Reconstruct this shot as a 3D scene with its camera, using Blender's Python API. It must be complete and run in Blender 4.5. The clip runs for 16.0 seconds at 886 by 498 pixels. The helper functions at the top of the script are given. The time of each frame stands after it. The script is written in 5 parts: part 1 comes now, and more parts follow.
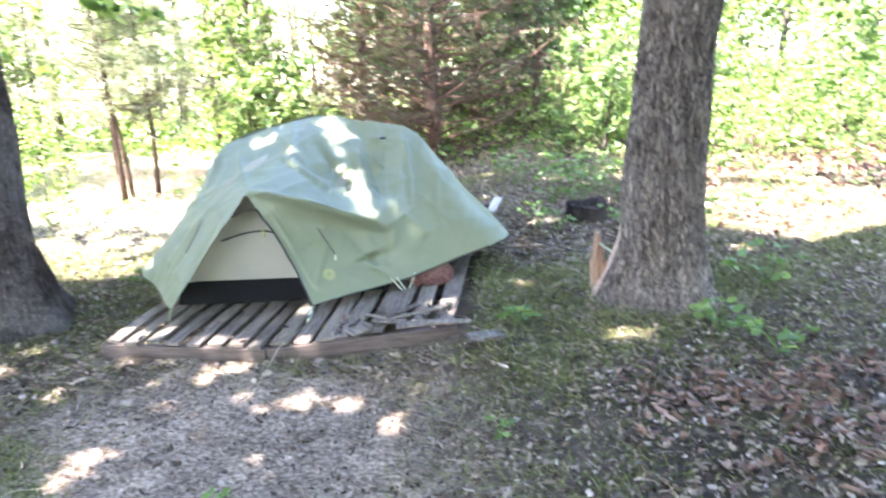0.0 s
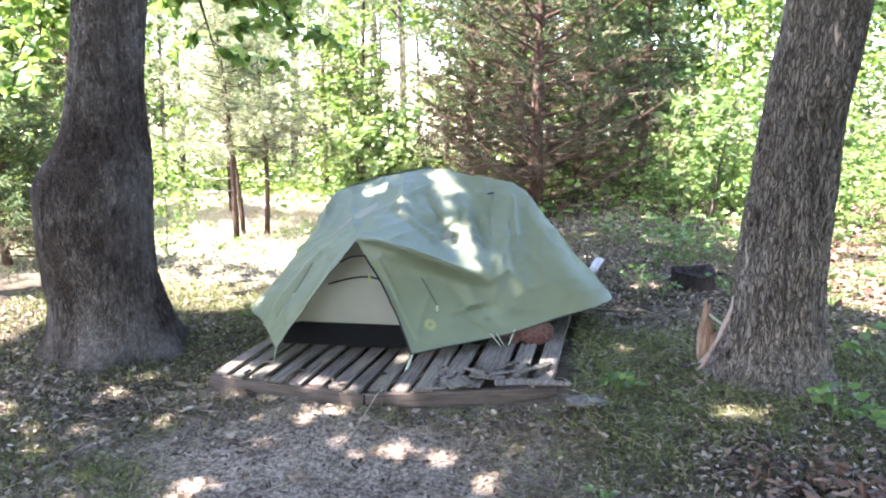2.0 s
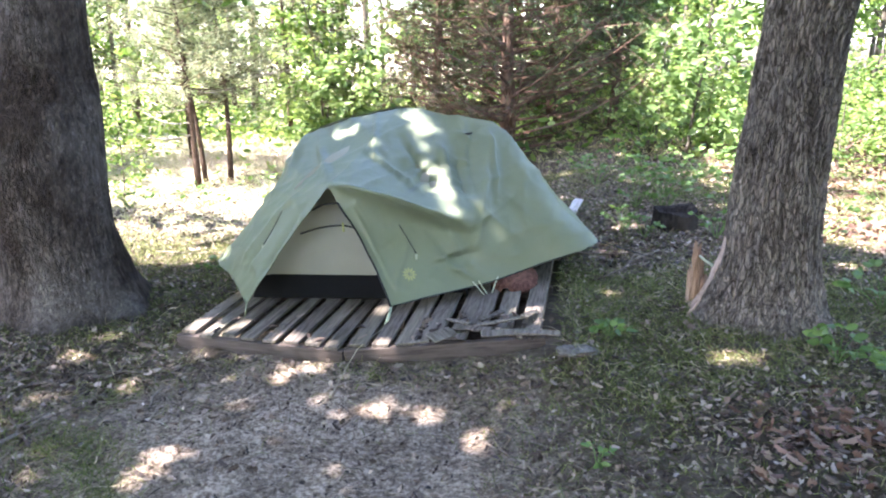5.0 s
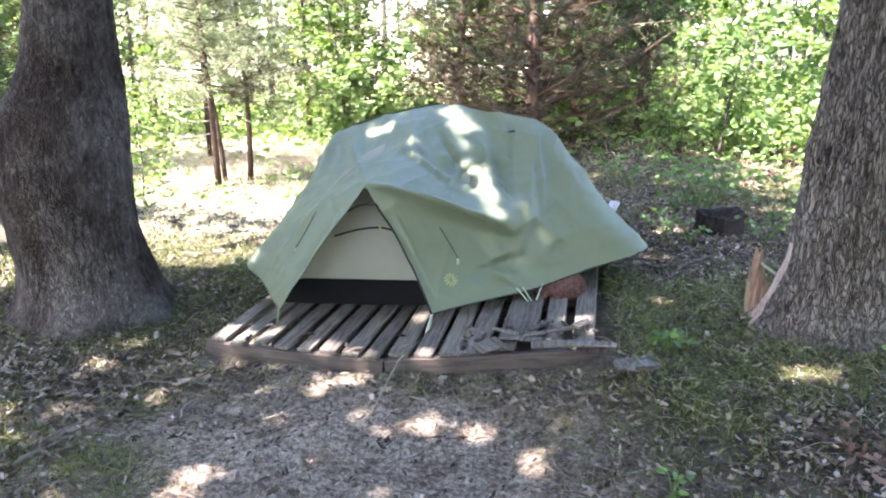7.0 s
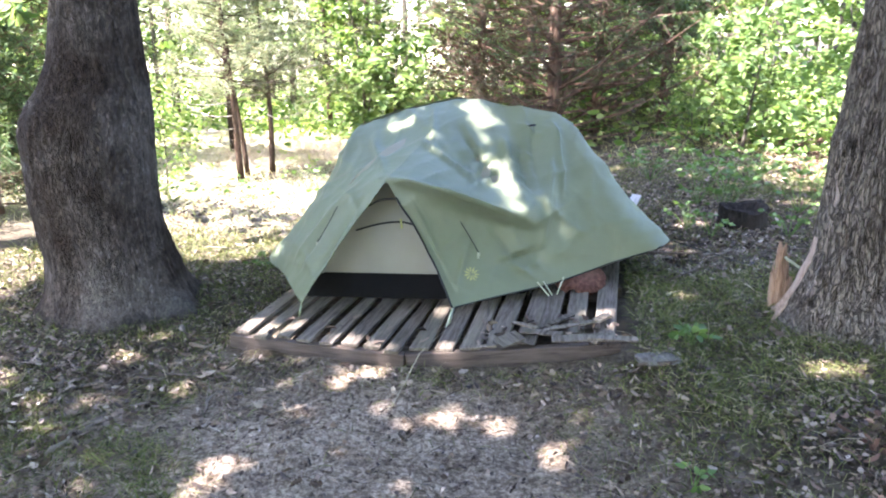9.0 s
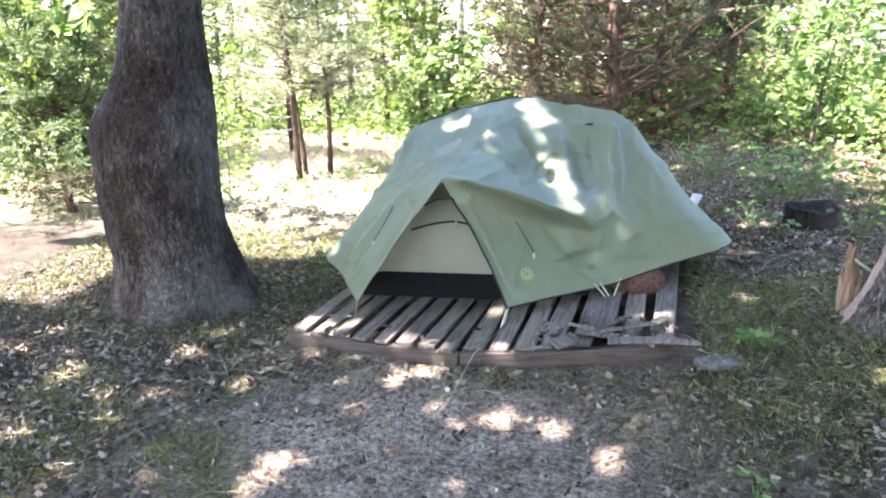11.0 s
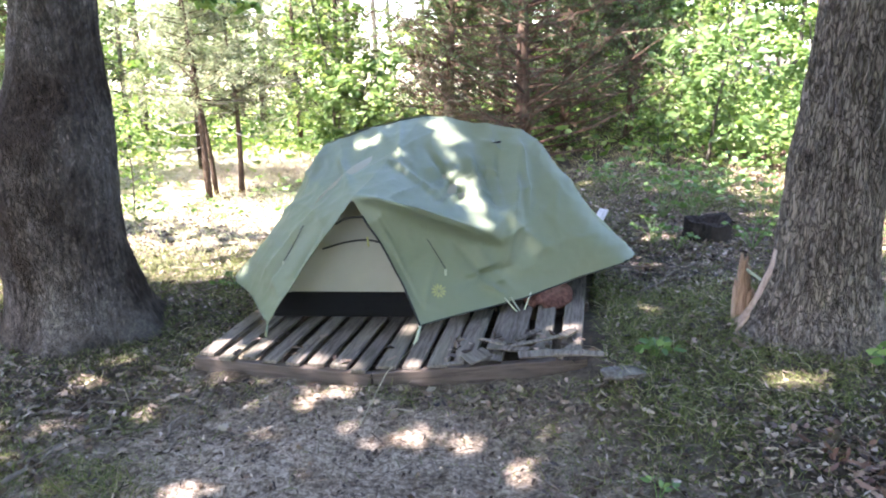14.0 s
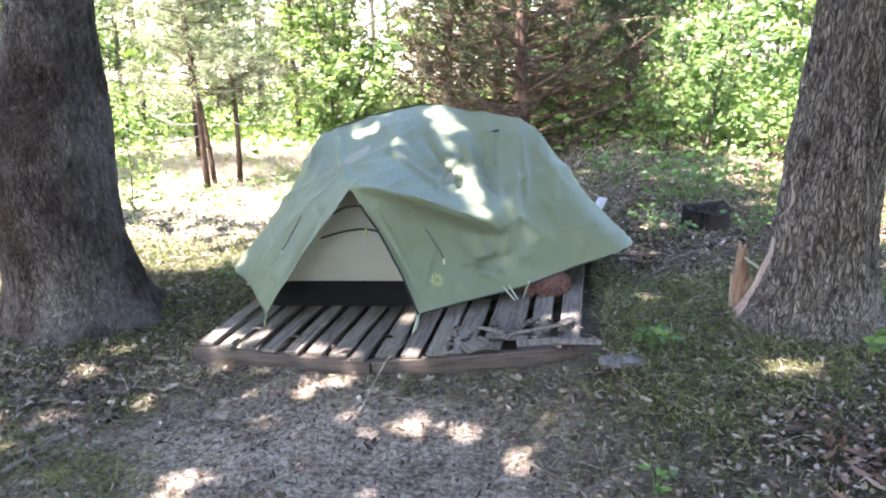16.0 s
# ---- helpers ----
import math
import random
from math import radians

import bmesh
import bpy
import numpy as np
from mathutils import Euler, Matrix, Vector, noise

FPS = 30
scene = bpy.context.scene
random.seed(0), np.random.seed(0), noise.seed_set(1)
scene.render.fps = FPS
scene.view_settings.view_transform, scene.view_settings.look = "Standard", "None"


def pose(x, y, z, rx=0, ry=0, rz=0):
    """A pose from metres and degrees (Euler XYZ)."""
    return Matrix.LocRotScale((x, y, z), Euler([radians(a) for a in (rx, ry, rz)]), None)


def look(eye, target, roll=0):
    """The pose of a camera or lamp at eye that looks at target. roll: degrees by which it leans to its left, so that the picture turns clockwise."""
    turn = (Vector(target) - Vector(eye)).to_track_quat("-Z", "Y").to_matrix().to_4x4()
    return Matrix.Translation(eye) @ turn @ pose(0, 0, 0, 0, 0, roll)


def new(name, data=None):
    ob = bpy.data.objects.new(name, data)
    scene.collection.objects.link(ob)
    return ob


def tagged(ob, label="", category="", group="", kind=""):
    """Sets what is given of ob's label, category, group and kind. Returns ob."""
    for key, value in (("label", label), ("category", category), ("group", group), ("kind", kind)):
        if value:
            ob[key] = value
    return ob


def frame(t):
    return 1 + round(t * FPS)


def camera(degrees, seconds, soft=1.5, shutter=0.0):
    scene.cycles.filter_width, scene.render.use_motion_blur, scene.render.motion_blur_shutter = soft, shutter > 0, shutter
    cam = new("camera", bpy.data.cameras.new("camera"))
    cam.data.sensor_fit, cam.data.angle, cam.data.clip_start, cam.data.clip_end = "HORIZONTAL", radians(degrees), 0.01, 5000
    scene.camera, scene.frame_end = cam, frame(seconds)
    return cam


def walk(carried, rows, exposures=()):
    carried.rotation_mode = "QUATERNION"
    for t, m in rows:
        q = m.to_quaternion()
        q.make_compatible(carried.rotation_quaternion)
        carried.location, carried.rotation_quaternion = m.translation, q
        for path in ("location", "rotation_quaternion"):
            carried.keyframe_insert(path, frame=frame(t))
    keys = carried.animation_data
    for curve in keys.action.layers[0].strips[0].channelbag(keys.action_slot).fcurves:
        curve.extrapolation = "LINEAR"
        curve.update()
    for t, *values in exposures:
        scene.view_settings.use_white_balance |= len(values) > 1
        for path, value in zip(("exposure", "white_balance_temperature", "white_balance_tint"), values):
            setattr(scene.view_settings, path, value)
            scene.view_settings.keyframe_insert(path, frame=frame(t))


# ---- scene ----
cam = camera(63.1, 16.0, 2.0, 0.5)
PATH = [
    (0, (0.167, 0.317, 1.525), (0.067, 2.24, 0.984), -1.1),
    (0.5, (0.119, 0.319, 1.544), (-0.135, 2.246, 1.075), 0.1),
    (1, (0.11, 0.317, 1.55), (-0.2, 2.244, 1.115), 0.7),
    (1.5, (0.094, 0.306, 1.549), (-0.251, 2.231, 1.133), 1.0),
    (2, (0.091, 0.304, 1.547), (-0.259, 2.232, 1.144), 1.2),
    (2.5, (0.089, 0.311, 1.542), (-0.235, 2.243, 1.137), 1.1),
    (3, (0.089, 0.324, 1.539), (-0.154, 2.265, 1.122), 1.7),
    (5.5, (-0.052, 0.565, 1.503), (-0.326, 2.463, 0.934), -0.2),
    (6, (-0.105, 0.618, 1.489), (-0.467, 2.507, 0.94), 0.0),
    (6.5, (-0.167, 0.669, 1.485), (-0.484, 2.565, 0.931), -0.2),
    (7, (-0.198, 0.691, 1.469), (-0.478, 2.592, 0.915), 0.7),
    (7.5, (-0.203, 0.689, 1.469), (-0.507, 2.585, 0.912), 0.5),
    (8, (-0.197, 0.678, 1.474), (-0.514, 2.57, 0.91), 0.2),
    (10.5, (-0.197, 0.684, 1.477), (-0.632, 2.549, 0.899), -0.2),
    (11, (-0.195, 0.683, 1.48), (-0.68, 2.536, 0.906), -0.8),
    (11.5, (-0.186, 0.687, 1.486), (-0.639, 2.552, 0.923), -0.6),
    (12, (-0.175, 0.691, 1.48), (-0.572, 2.573, 0.932), -0.3),
    (12.5, (-0.165, 0.695, 1.484), (-0.491, 2.592, 0.94), -0.2),
    (13, (-0.156, 0.69, 1.484), (-0.416, 2.599, 0.946), -0.2),
    (13.5, (-0.159, 0.685, 1.485), (-0.396, 2.599, 0.955), 0.1),
    (14, (-0.158, 0.687, 1.486), (-0.426, 2.596, 0.955), -0.1),
    (14.5, (-0.164, 0.688, 1.481), (-0.449, 2.592, 0.938), -0.2),
    (15, (-0.163, 0.692, 1.481), (-0.448, 2.591, 0.923), -0.5),
    (15.5, (-0.157, 0.69, 1.482), (-0.433, 2.59, 0.92), -0.7),
    (16, (-0.155, 0.687, 1.487), (-0.419, 2.589, 0.926), -0.2),
]
walk(cam, [(t, look(eye, target, roll)) for t, eye, target, roll in PATH], [(0, 4.37, 6230, 23), (0.5, 4.24, 6230, 23), (1.5, 3.93, 6230, 23), (3, 3.56, 6230, 23), (5.5, 3.67, 6230, 23), (7, 3.67, 6230, 23), (8, 3.68, 6230, 23), (10.5, 3.78, 6230, 23), (11, 3.78, 6230, 23), (12.5, 3.57, 6230, 23), (13.5, 3.57, 6230, 23), (16, 3.70, 6230, 23)])

# ---- world and light ----
SUN_DIR = Vector((-0.46, -0.33, 0.83)).normalized()
world = bpy.data.worlds.new("sky")
scene.world = world
world.use_nodes = True
wn = world.node_tree.nodes
sky = wn.new("ShaderNodeTexSky")
sky.sky_type, sky.sun_disc = "NISHITA", False
sky.sun_elevation = math.asin(SUN_DIR.z)
sky.sun_rotation = math.atan2(SUN_DIR.x, SUN_DIR.y)
world.node_tree.links.new(sky.outputs[0], wn["Background"].inputs[0])
wn["Background"].inputs[1].default_value = 0.15
sun = new("sun", bpy.data.lights.new("sun", "SUN"))
sun.data.energy, sun.data.angle, sun.data.color = 5.0, radians(0.55), (1.0, 0.97, 0.91)
sun.matrix_world = look(SUN_DIR * 30, (0, 0, 0))

rng = np.random.default_rng(7)


# ---- materials ----
def material(name, base, rough=0.85, metal=0.0):
    m = bpy.data.materials.new(name)
    m.use_nodes = True
    b = m.node_tree.nodes["Principled BSDF"]
    b.inputs["Base Color"].default_value = (*base, 1)
    b.inputs["Roughness"].default_value = rough
    b.inputs["Metallic"].default_value = metal
    b.inputs["Specular IOR Level"].default_value = 0.12 if rough > 0.8 else 0.3
    return m


def node(m, kind, **sets):
    n = m.node_tree.nodes.new("ShaderNode" + kind)
    for key, value in sets.items():
        n.inputs[key.replace("_", " ")].default_value = value
    return n


def link(m, a, b):
    m.node_tree.links.new(a, b)


def ramp(m, fac, stops):
    r = m.node_tree.nodes.new("ShaderNodeValToRGB")
    e = r.color_ramp.elements
    while len(e) < len(stops):
        e.new(0.5)
    for el, (p, c) in zip(e, stops):
        el.position, el.color = p, (*c, 1)
    link(m, fac, r.inputs[0])
    return r.outputs[0]


def coords(m, stretch=(1, 1, 1)):
    c = m.node_tree.nodes.new("ShaderNodeTexCoord")
    mp = m.node_tree.nodes.new("ShaderNodeMapping")
    mp.inputs["Scale"].default_value = stretch
    link(m, c.outputs["Object"], mp.inputs["Vector"])
    return mp.outputs[0]


def fractal(m, vec, scale, detail=6.0, rough=0.6):
    n = node(m, "TexNoise", Scale=scale, Detail=detail, Roughness=rough)
    link(m, vec, n.inputs["Vector"])
    return n.outputs["Fac"]


def mixed(m, fac, a, b, mode="MIX"):
    n = m.node_tree.nodes.new("ShaderNodeMix")
    n.data_type, n.blend_type = "RGBA", mode
    for value, sock in ((fac, n.inputs[0]), (a, n.inputs[6]), (b, n.inputs[7])):
        if isinstance(value, (int, float)):
            sock.default_value = value
        elif isinstance(value, tuple):
            sock.default_value = (*value, 1)
        else:
            link(m, value, sock)
    return n.outputs[2]


def bump(m, height, strength, distance=0.01):
    n = node(m, "Bump", Strength=strength, Distance=distance)
    link(m, height, n.inputs["Height"])
    link(m, n.outputs[0], m.node_tree.nodes["Principled BSDF"].inputs["Normal"])


def base_of(m):
    return m.node_tree.nodes["Principled BSDF"].inputs["Base Color"]


def leafy(name, stops, rough=0.5, through_light=0.45, tint=(1.0, 1.0, 0.55)):
    """Thin leaf: colour varies from leaf to leaf, part of the light passes through."""
    m = material(name, stops[0][1], rough)
    g = m.node_tree.nodes.new("ShaderNodeNewGeometry")
    col = ramp(m, g.outputs["Random Per Island"], stops)
    link(m, col, base_of(m))
    if through_light:
        t = m.node_tree.nodes.new("ShaderNodeBsdfTranslucent")
        link(m, mixed(m, 1.0, col, tint, "MULTIPLY"), t.inputs["Color"])
        mx = m.node_tree.nodes.new("ShaderNodeMixShader")
        mx.inputs[0].default_value = through_light
        link(m, m.node_tree.nodes["Principled BSDF"].outputs[0], mx.inputs[1])
        link(m, t.outputs[0], mx.inputs[2])
        link(m, mx.outputs[0], m.node_tree.nodes["Material Output"].inputs[0])
    return m


LEAF = leafy("broad leaf", [(0, (0.05, 0.10, 0.022)), (0.35, (0.12, 0.20, 0.05)), (0.7, (0.23, 0.32, 0.10)), (1, (0.36, 0.43, 0.16))], 0.45, 0.55, (1, 1, 0.65))
SHRUB_LEAF = leafy("large shrub leaf", [(0, (0.09, 0.15, 0.045)), (0.5, (0.16, 0.245, 0.085)), (1, (0.27, 0.35, 0.145))], 0.35, 0.5, (1, 1, 0.7))
CANOPY_LEAF = leafy("oak leaf", [(0, (0.05, 0.10, 0.02)), (0.6, (0.09, 0.17, 0.03)), (1, (0.15, 0.24, 0.05))], 0.45, 0.3)
HERB = leafy("herb leaf", [(0, (0.07, 0.125, 0.04)), (0.6, (0.12, 0.20, 0.062)), (1, (0.20, 0.29, 0.10))], 0.5, 0.4)
PALE_NEEDLE = leafy("young cedar needles", [(0, (0.15, 0.185, 0.10)), (0.5, (0.24, 0.28, 0.165)), (0.85, (0.33, 0.36, 0.23)), (1, (0.34, 0.27, 0.18))], 0.7, 0.55, (1, 1, 0.8))
NEEDLE = leafy("cedar needles", [(0, (0.05, 0.085, 0.035)), (0.5, (0.09, 0.135, 0.058)), (1, (0.145, 0.19, 0.085))], 0.7, 0.35)
DRY_NEEDLE = leafy("dry cedar twigs", [(0, (0.04, 0.03, 0.02)), (0.4, (0.075, 0.055, 0.038)), (0.55, (0.05, 0.062, 0.028)), (0.8, (0.075, 0.095, 0.042)), (1, (0.13, 0.115, 0.075))], 0.8, 0.25)
LITTER = leafy("dead leaves", [(0, (0.022, 0.015, 0.011)), (0.3, (0.065, 0.044, 0.033)), (0.55, (0.14, 0.10, 0.074)), (0.8, (0.26, 0.20, 0.155)), (0.95, (0.34, 0.275, 0.215)), (1, (0.40, 0.34, 0.28))], 0.6, 0.12, (1, 0.8, 0.6))
RUSSET = leafy("russet oak leaves", [(0, (0.05, 0.027, 0.019)), (0.4, (0.13, 0.07, 0.048)), (0.75, (0.20, 0.12, 0.085)), (1, (0.28, 0.20, 0.15))], 0.65, 0.15, (1, 0.75, 0.55))
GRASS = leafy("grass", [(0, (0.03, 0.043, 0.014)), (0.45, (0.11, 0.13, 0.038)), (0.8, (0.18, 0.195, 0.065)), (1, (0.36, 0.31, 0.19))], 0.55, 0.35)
# dry meadow grass, its colour lightened to carry the clearing's sun glare
SUNLIT_GRASS = leafy("meadow grass with painted sun", [(0, (0.22, 0.26, 0.10)), (0.5, (0.40, 0.39, 0.20)), (1, (0.60, 0.53, 0.36))], 0.55, 0.35)
BRUSH = leafy("dry brush", [(0, (0.20, 0.145, 0.12)), (0.6, (0.36, 0.28, 0.235)), (1, (0.50, 0.42, 0.36))], 0.7, 0.15)
STRAW = leafy("dry stems", [(0, (0.30, 0.24, 0.16)), (1, (0.50, 0.43, 0.31))], 0.7, 0.15)


def ground_material():
    m = material("forest floor", (0.2, 0.16, 0.12), 0.95)
    v = coords(m)
    fine = fractal(m, v, 44, 9, 0.72)
    mid = fractal(m, v, 5, 6, 0.65)
    wide = fractal(m, v, 0.9, 4, 0.55)
    dirt = ramp(m, fine, [(0.36, (0.095, 0.073, 0.056)), (0.47, (0.212, 0.172, 0.135)), (0.60, (0.44, 0.372, 0.302))])
    speck = fractal(m, v, 95, 4, 0.75)
    dirt = mixed(m, 0.45, dirt, ramp(m, speck, [(0.36, (0.45, 0.42, 0.40)), (0.5, (1, 1, 1)), (0.63, (1.6, 1.55, 1.5))]), "MULTIPLY")
    dirt = mixed(m, 1.0, dirt, ramp(m, mid, [(0.34, (0.62, 0.57, 0.52)), (0.5, (1.0, 0.97, 0.93)), (0.66, (1.32, 1.27, 1.2))]), "MULTIPLY")
    soil = ramp(m, mid, [(0.3, (0.035, 0.026, 0.019)), (0.55, (0.075, 0.06, 0.042)), (0.75, (0.10, 0.09, 0.055))])
    where = m.node_tree.nodes.new("ShaderNodeVectorMath")
    where.operation = "DISTANCE"
    flat = m.node_tree.nodes.new("ShaderNodeMapping")
    flat.inputs["Scale"].default_value = (0.9, 1.0, 0.0)
    link(m, v, flat.inputs["Vector"])
    link(m, flat.outputs[0], where.inputs[0])
    where.inputs[1].default_value = (-0.86, 2.7, 0)
    add = node(m, "Math")
    add.operation = "ADD"
    link(m, where.outputs["Value"], add.inputs[0])
    link(m, wide, add.inputs[1])
    sep = m.node_tree.nodes.new("ShaderNodeMapRange")
    sep.inputs["From Min"].default_value, sep.inputs["From Max"].default_value = 1.0, 1.95
    link(m, add.outputs[0], sep.inputs["Value"])
    col = mixed(m, sep.outputs[0], dirt, soil)
    # far left clearing: straw-coloured ground, lightened further to paint in strong sunlight
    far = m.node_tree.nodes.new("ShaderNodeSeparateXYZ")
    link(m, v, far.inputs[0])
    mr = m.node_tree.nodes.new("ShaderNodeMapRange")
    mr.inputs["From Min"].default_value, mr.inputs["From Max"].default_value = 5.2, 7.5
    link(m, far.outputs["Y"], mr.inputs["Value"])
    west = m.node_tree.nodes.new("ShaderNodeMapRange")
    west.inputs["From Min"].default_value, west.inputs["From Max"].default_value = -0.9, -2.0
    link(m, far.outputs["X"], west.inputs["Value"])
    sunlit_field = node(m, "Math")
    sunlit_field.operation = "MULTIPLY"
    link(m, mr.outputs[0], sunlit_field.inputs[0])
    link(m, west.outputs[0], sunlit_field.inputs[1])
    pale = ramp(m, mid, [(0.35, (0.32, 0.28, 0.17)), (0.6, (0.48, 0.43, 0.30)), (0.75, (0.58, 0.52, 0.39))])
    col = mixed(m, sunlit_field.outputs[0], col, pale)
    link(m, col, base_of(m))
    bump(m, fine, 1.0, 0.03)
    return m


def bark_material(name, dark, light, patch, plates=0.0, furrow=0.5, tall=0.27, stained=0.6):
    """Bark: fibrous grain, blotches and, where plates is set, that many plates to the metre with dark furrows."""
    m = material(name, light, 0.95)
    v = coords(m, (1, 1, tall))
    grain = fractal(m, v, 42, 9, 0.75)
    blot = fractal(m, coords(m), 3.2, 6, 0.65)
    col = ramp(m, grain, [(0.36, dark), (0.52, light), (0.68, tuple(min(1, c * 1.6) for c in light))])
    mask = ramp(m, blot, [(0.46, (0, 0, 0)), (0.68, (0.8, 0.8, 0.8))])
    col = mixed(m, mask, col, patch)
    stain = ramp(m, fractal(m, coords(m, (1, 1, 0.6)), 1.9, 5, 0.7), [(0.42, (0.36, 0.29, 0.25)), (0.56, (0.95, 0.93, 0.92)), (0.68, (1.25, 1.25, 1.25))])
    col = mixed(m, stained, col, stain, "MULTIPLY")
    height = grain
    if plates:
        wob = node(m, "TexNoise", Scale=22.0, Detail=5.0)
        link(m, v, wob.inputs["Vector"])
        warp = m.node_tree.nodes.new("ShaderNodeVectorMath")
        warp.operation = "MULTIPLY_ADD"
        link(m, wob.outputs["Color"], warp.inputs[0])
        warp.inputs[1].default_value = (0.08, 0.08, 0.08)
        link(m, v, warp.inputs[2])
        vor = node(m, "TexVoronoi", Scale=plates)
        vor.feature = "DISTANCE_TO_EDGE"
        link(m, warp.outputs[0], vor.inputs["Vector"])
        edge = ramp(m, vor.outputs["Distance"], [(0.0, (0, 0, 0)), (0.16, (1, 1, 1))])
        col = mixed(m, ramp(m, edge, [(0.0, (furrow, furrow, furrow)), (0.7, (0, 0, 0))]), col, dark)
        cell = node(m, "TexVoronoi", Scale=plates)
        link(m, warp.outputs[0], cell.inputs["Vector"])
        tone = ramp(m, cell.outputs["Color"], [(0.0, (0.8, 0.8, 0.82)), (1.0, (1.18, 1.14, 1.1))])
        col = mixed(m, 1.0, col, tone, "MULTIPLY")
        both = node(m, "Math")
        both.operation = "MULTIPLY_ADD"
        link(m, grain, both.inputs[0])
        both.inputs[1].default_value = 0.5
        link(m, edge, both.inputs[2])
        height = both.outputs[0]
    link(m, col, base_of(m))
    bump(m, height, 1.0, 0.024 if plates else 0.02)
    return m


def wood_material(name, dark, light, stain, along=(14, 1.2, 14)):
    m = material(name, light, 0.85)
    v = coords(m, along)
    oi = m.node_tree.nodes.new("ShaderNodeObjectInfo")
    off = m.node_tree.nodes.new("ShaderNodeVectorMath")
    off.operation = "ADD"
    sc = m.node_tree.nodes.new("ShaderNodeVectorMath")
    sc.operation = "SCALE"
    sc.inputs[0].default_value = (9, 7, 5)
    link(m, oi.outputs["Random"], sc.inputs["Scale"])
    link(m, v, off.inputs[0])
    link(m, sc.outputs[0], off.inputs[1])
    grain = fractal(m, off.outputs[0], 4.5, 8, 0.7)
    blot = fractal(m, off.outputs[0], 0.7, 4, 0.6)
    col = ramp(m, grain, [(0.32, dark), (0.55, light), (0.75, tuple(min(1, c * 1.4) for c in light))])
    col = mixed(m, ramp(m, blot, [(0.45, (0, 0, 0)), (0.7, (0.7, 0.7, 0.7))]), col, stain)
    hue = ramp(m, oi.outputs["Random"], [(0, (0.72, 0.70, 0.68)), (1, (1.15, 1.12, 1.08))])
    link(m, mixed(m, 1.0, col, hue, "MULTIPLY"), base_of(m))
    bump(m, grain, 0.6, 0.006)
    return m


def fabric(name, base, worn, through_light, rough=0.55, crumpled=0.0):
    m = material(name, base, rough)
    v = coords(m)
    blot = fractal(m, v, 2.2, 5, 0.6)
    weave = fractal(m, v, 160, 3, 0.5)
    col = ramp(m, blot, [(0.35, base), (0.7, worn)])
    link(m, col, base_of(m))
    if crumpled:
        wob = node(m, "TexNoise", Scale=3.0, Detail=3.0)
        link(m, v, wob.inputs["Vector"])
        warp = m.node_tree.nodes.new("ShaderNodeVectorMath")
        warp.operation = "MULTIPLY_ADD"
        link(m, wob.outputs["Color"], warp.inputs[0])
        warp.inputs[1].default_value = (0.35, 0.35, 0.35)
        link(m, v, warp.inputs[2])
        big = node(m, "TexVoronoi", Scale=3.6)
        small = node(m, "TexVoronoi", Scale=11.0)
        both = node(m, "Math")
        both.operation = "MULTIPLY_ADD"
        for q in (big, small):
            link(m, warp.outputs[0], q.inputs["Vector"])
        link(m, small.outputs["Distance"], both.inputs[0])
        both.inputs[1].default_value = 0.28
        link(m, big.outputs["Distance"], both.inputs[2])
        bump(m, both.outputs[0], 0.55 * crumpled, 0.05)
    else:
        bump(m, weave, 0.25, 0.002)
    if through_light:
        t = m.node_tree.nodes.new("ShaderNodeBsdfTranslucent")
        link(m, col, t.inputs["Color"])
        mx = m.node_tree.nodes.new("ShaderNodeMixShader")
        mx.inputs[0].default_value = through_light
        link(m, m.node_tree.nodes["Principled BSDF"].outputs[0], mx.inputs[1])
        link(m, t.outputs[0], mx.inputs[2])
        link(m, mx.outputs[0], m.node_tree.nodes["Material Output"].inputs[0])
    return m


GROUND = ground_material()
OAK_BARK = bark_material("smooth oak bark", (0.03, 0.024, 0.02), (0.125, 0.106, 0.09), (0.225, 0.205, 0.18), 80.0, 0.5, 0.3, 0.9)
PLATY_BARK = bark_material("plated oak bark", (0.042, 0.034, 0.028), (0.215, 0.184, 0.156), (0.28, 0.246, 0.214), 58.0, 0.62, 0.27, 0.15)
CEDAR_BARK = bark_material("cedar bark", (0.05, 0.03, 0.02), (0.14, 0.085, 0.06), (0.17, 0.13, 0.10))
YOUNG_CEDAR_BARK = bark_material("young cedar bark", (0.03, 0.02, 0.014), (0.085, 0.058, 0.042), (0.13, 0.10, 0.08))
DEAD_WOOD = bark_material("bleached dead wood", (0.16, 0.14, 0.12), (0.36, 0.33, 0.30), (0.42, 0.39, 0.35))
BARE_WOOD = wood_material("bare torn wood", (0.12, 0.075, 0.055), (0.32, 0.235, 0.19), (0.42, 0.34, 0.29), (22, 22, 3.0))
SAPLING_BARK = bark_material("sapling bark", (0.05, 0.045, 0.035), (0.13, 0.115, 0.09), (0.2, 0.19, 0.16))
CHAR = bark_material("charred wood", (0.008, 0.007, 0.006), (0.028, 0.024, 0.021), (0.075, 0.062, 0.052))
DECK = wood_material("weathered pallet board", (0.04, 0.032, 0.026), (0.165, 0.142, 0.118), (0.135, 0.13, 0.09))
PALE_BOARD = wood_material("bleached board", (0.16, 0.153, 0.145), (0.29, 0.28, 0.265), (0.25, 0.24, 0.22))
STRINGER = wood_material("weathered pallet stringer", (0.05, 0.038, 0.032), (0.12, 0.096, 0.082), (0.085, 0.07, 0.06), (1.2, 14, 14))
SPLINTER = wood_material("fresh splintered wood", (0.19, 0.105, 0.068), (0.38, 0.25, 0.175), (0.50, 0.39, 0.30), (20, 20, 1.5))
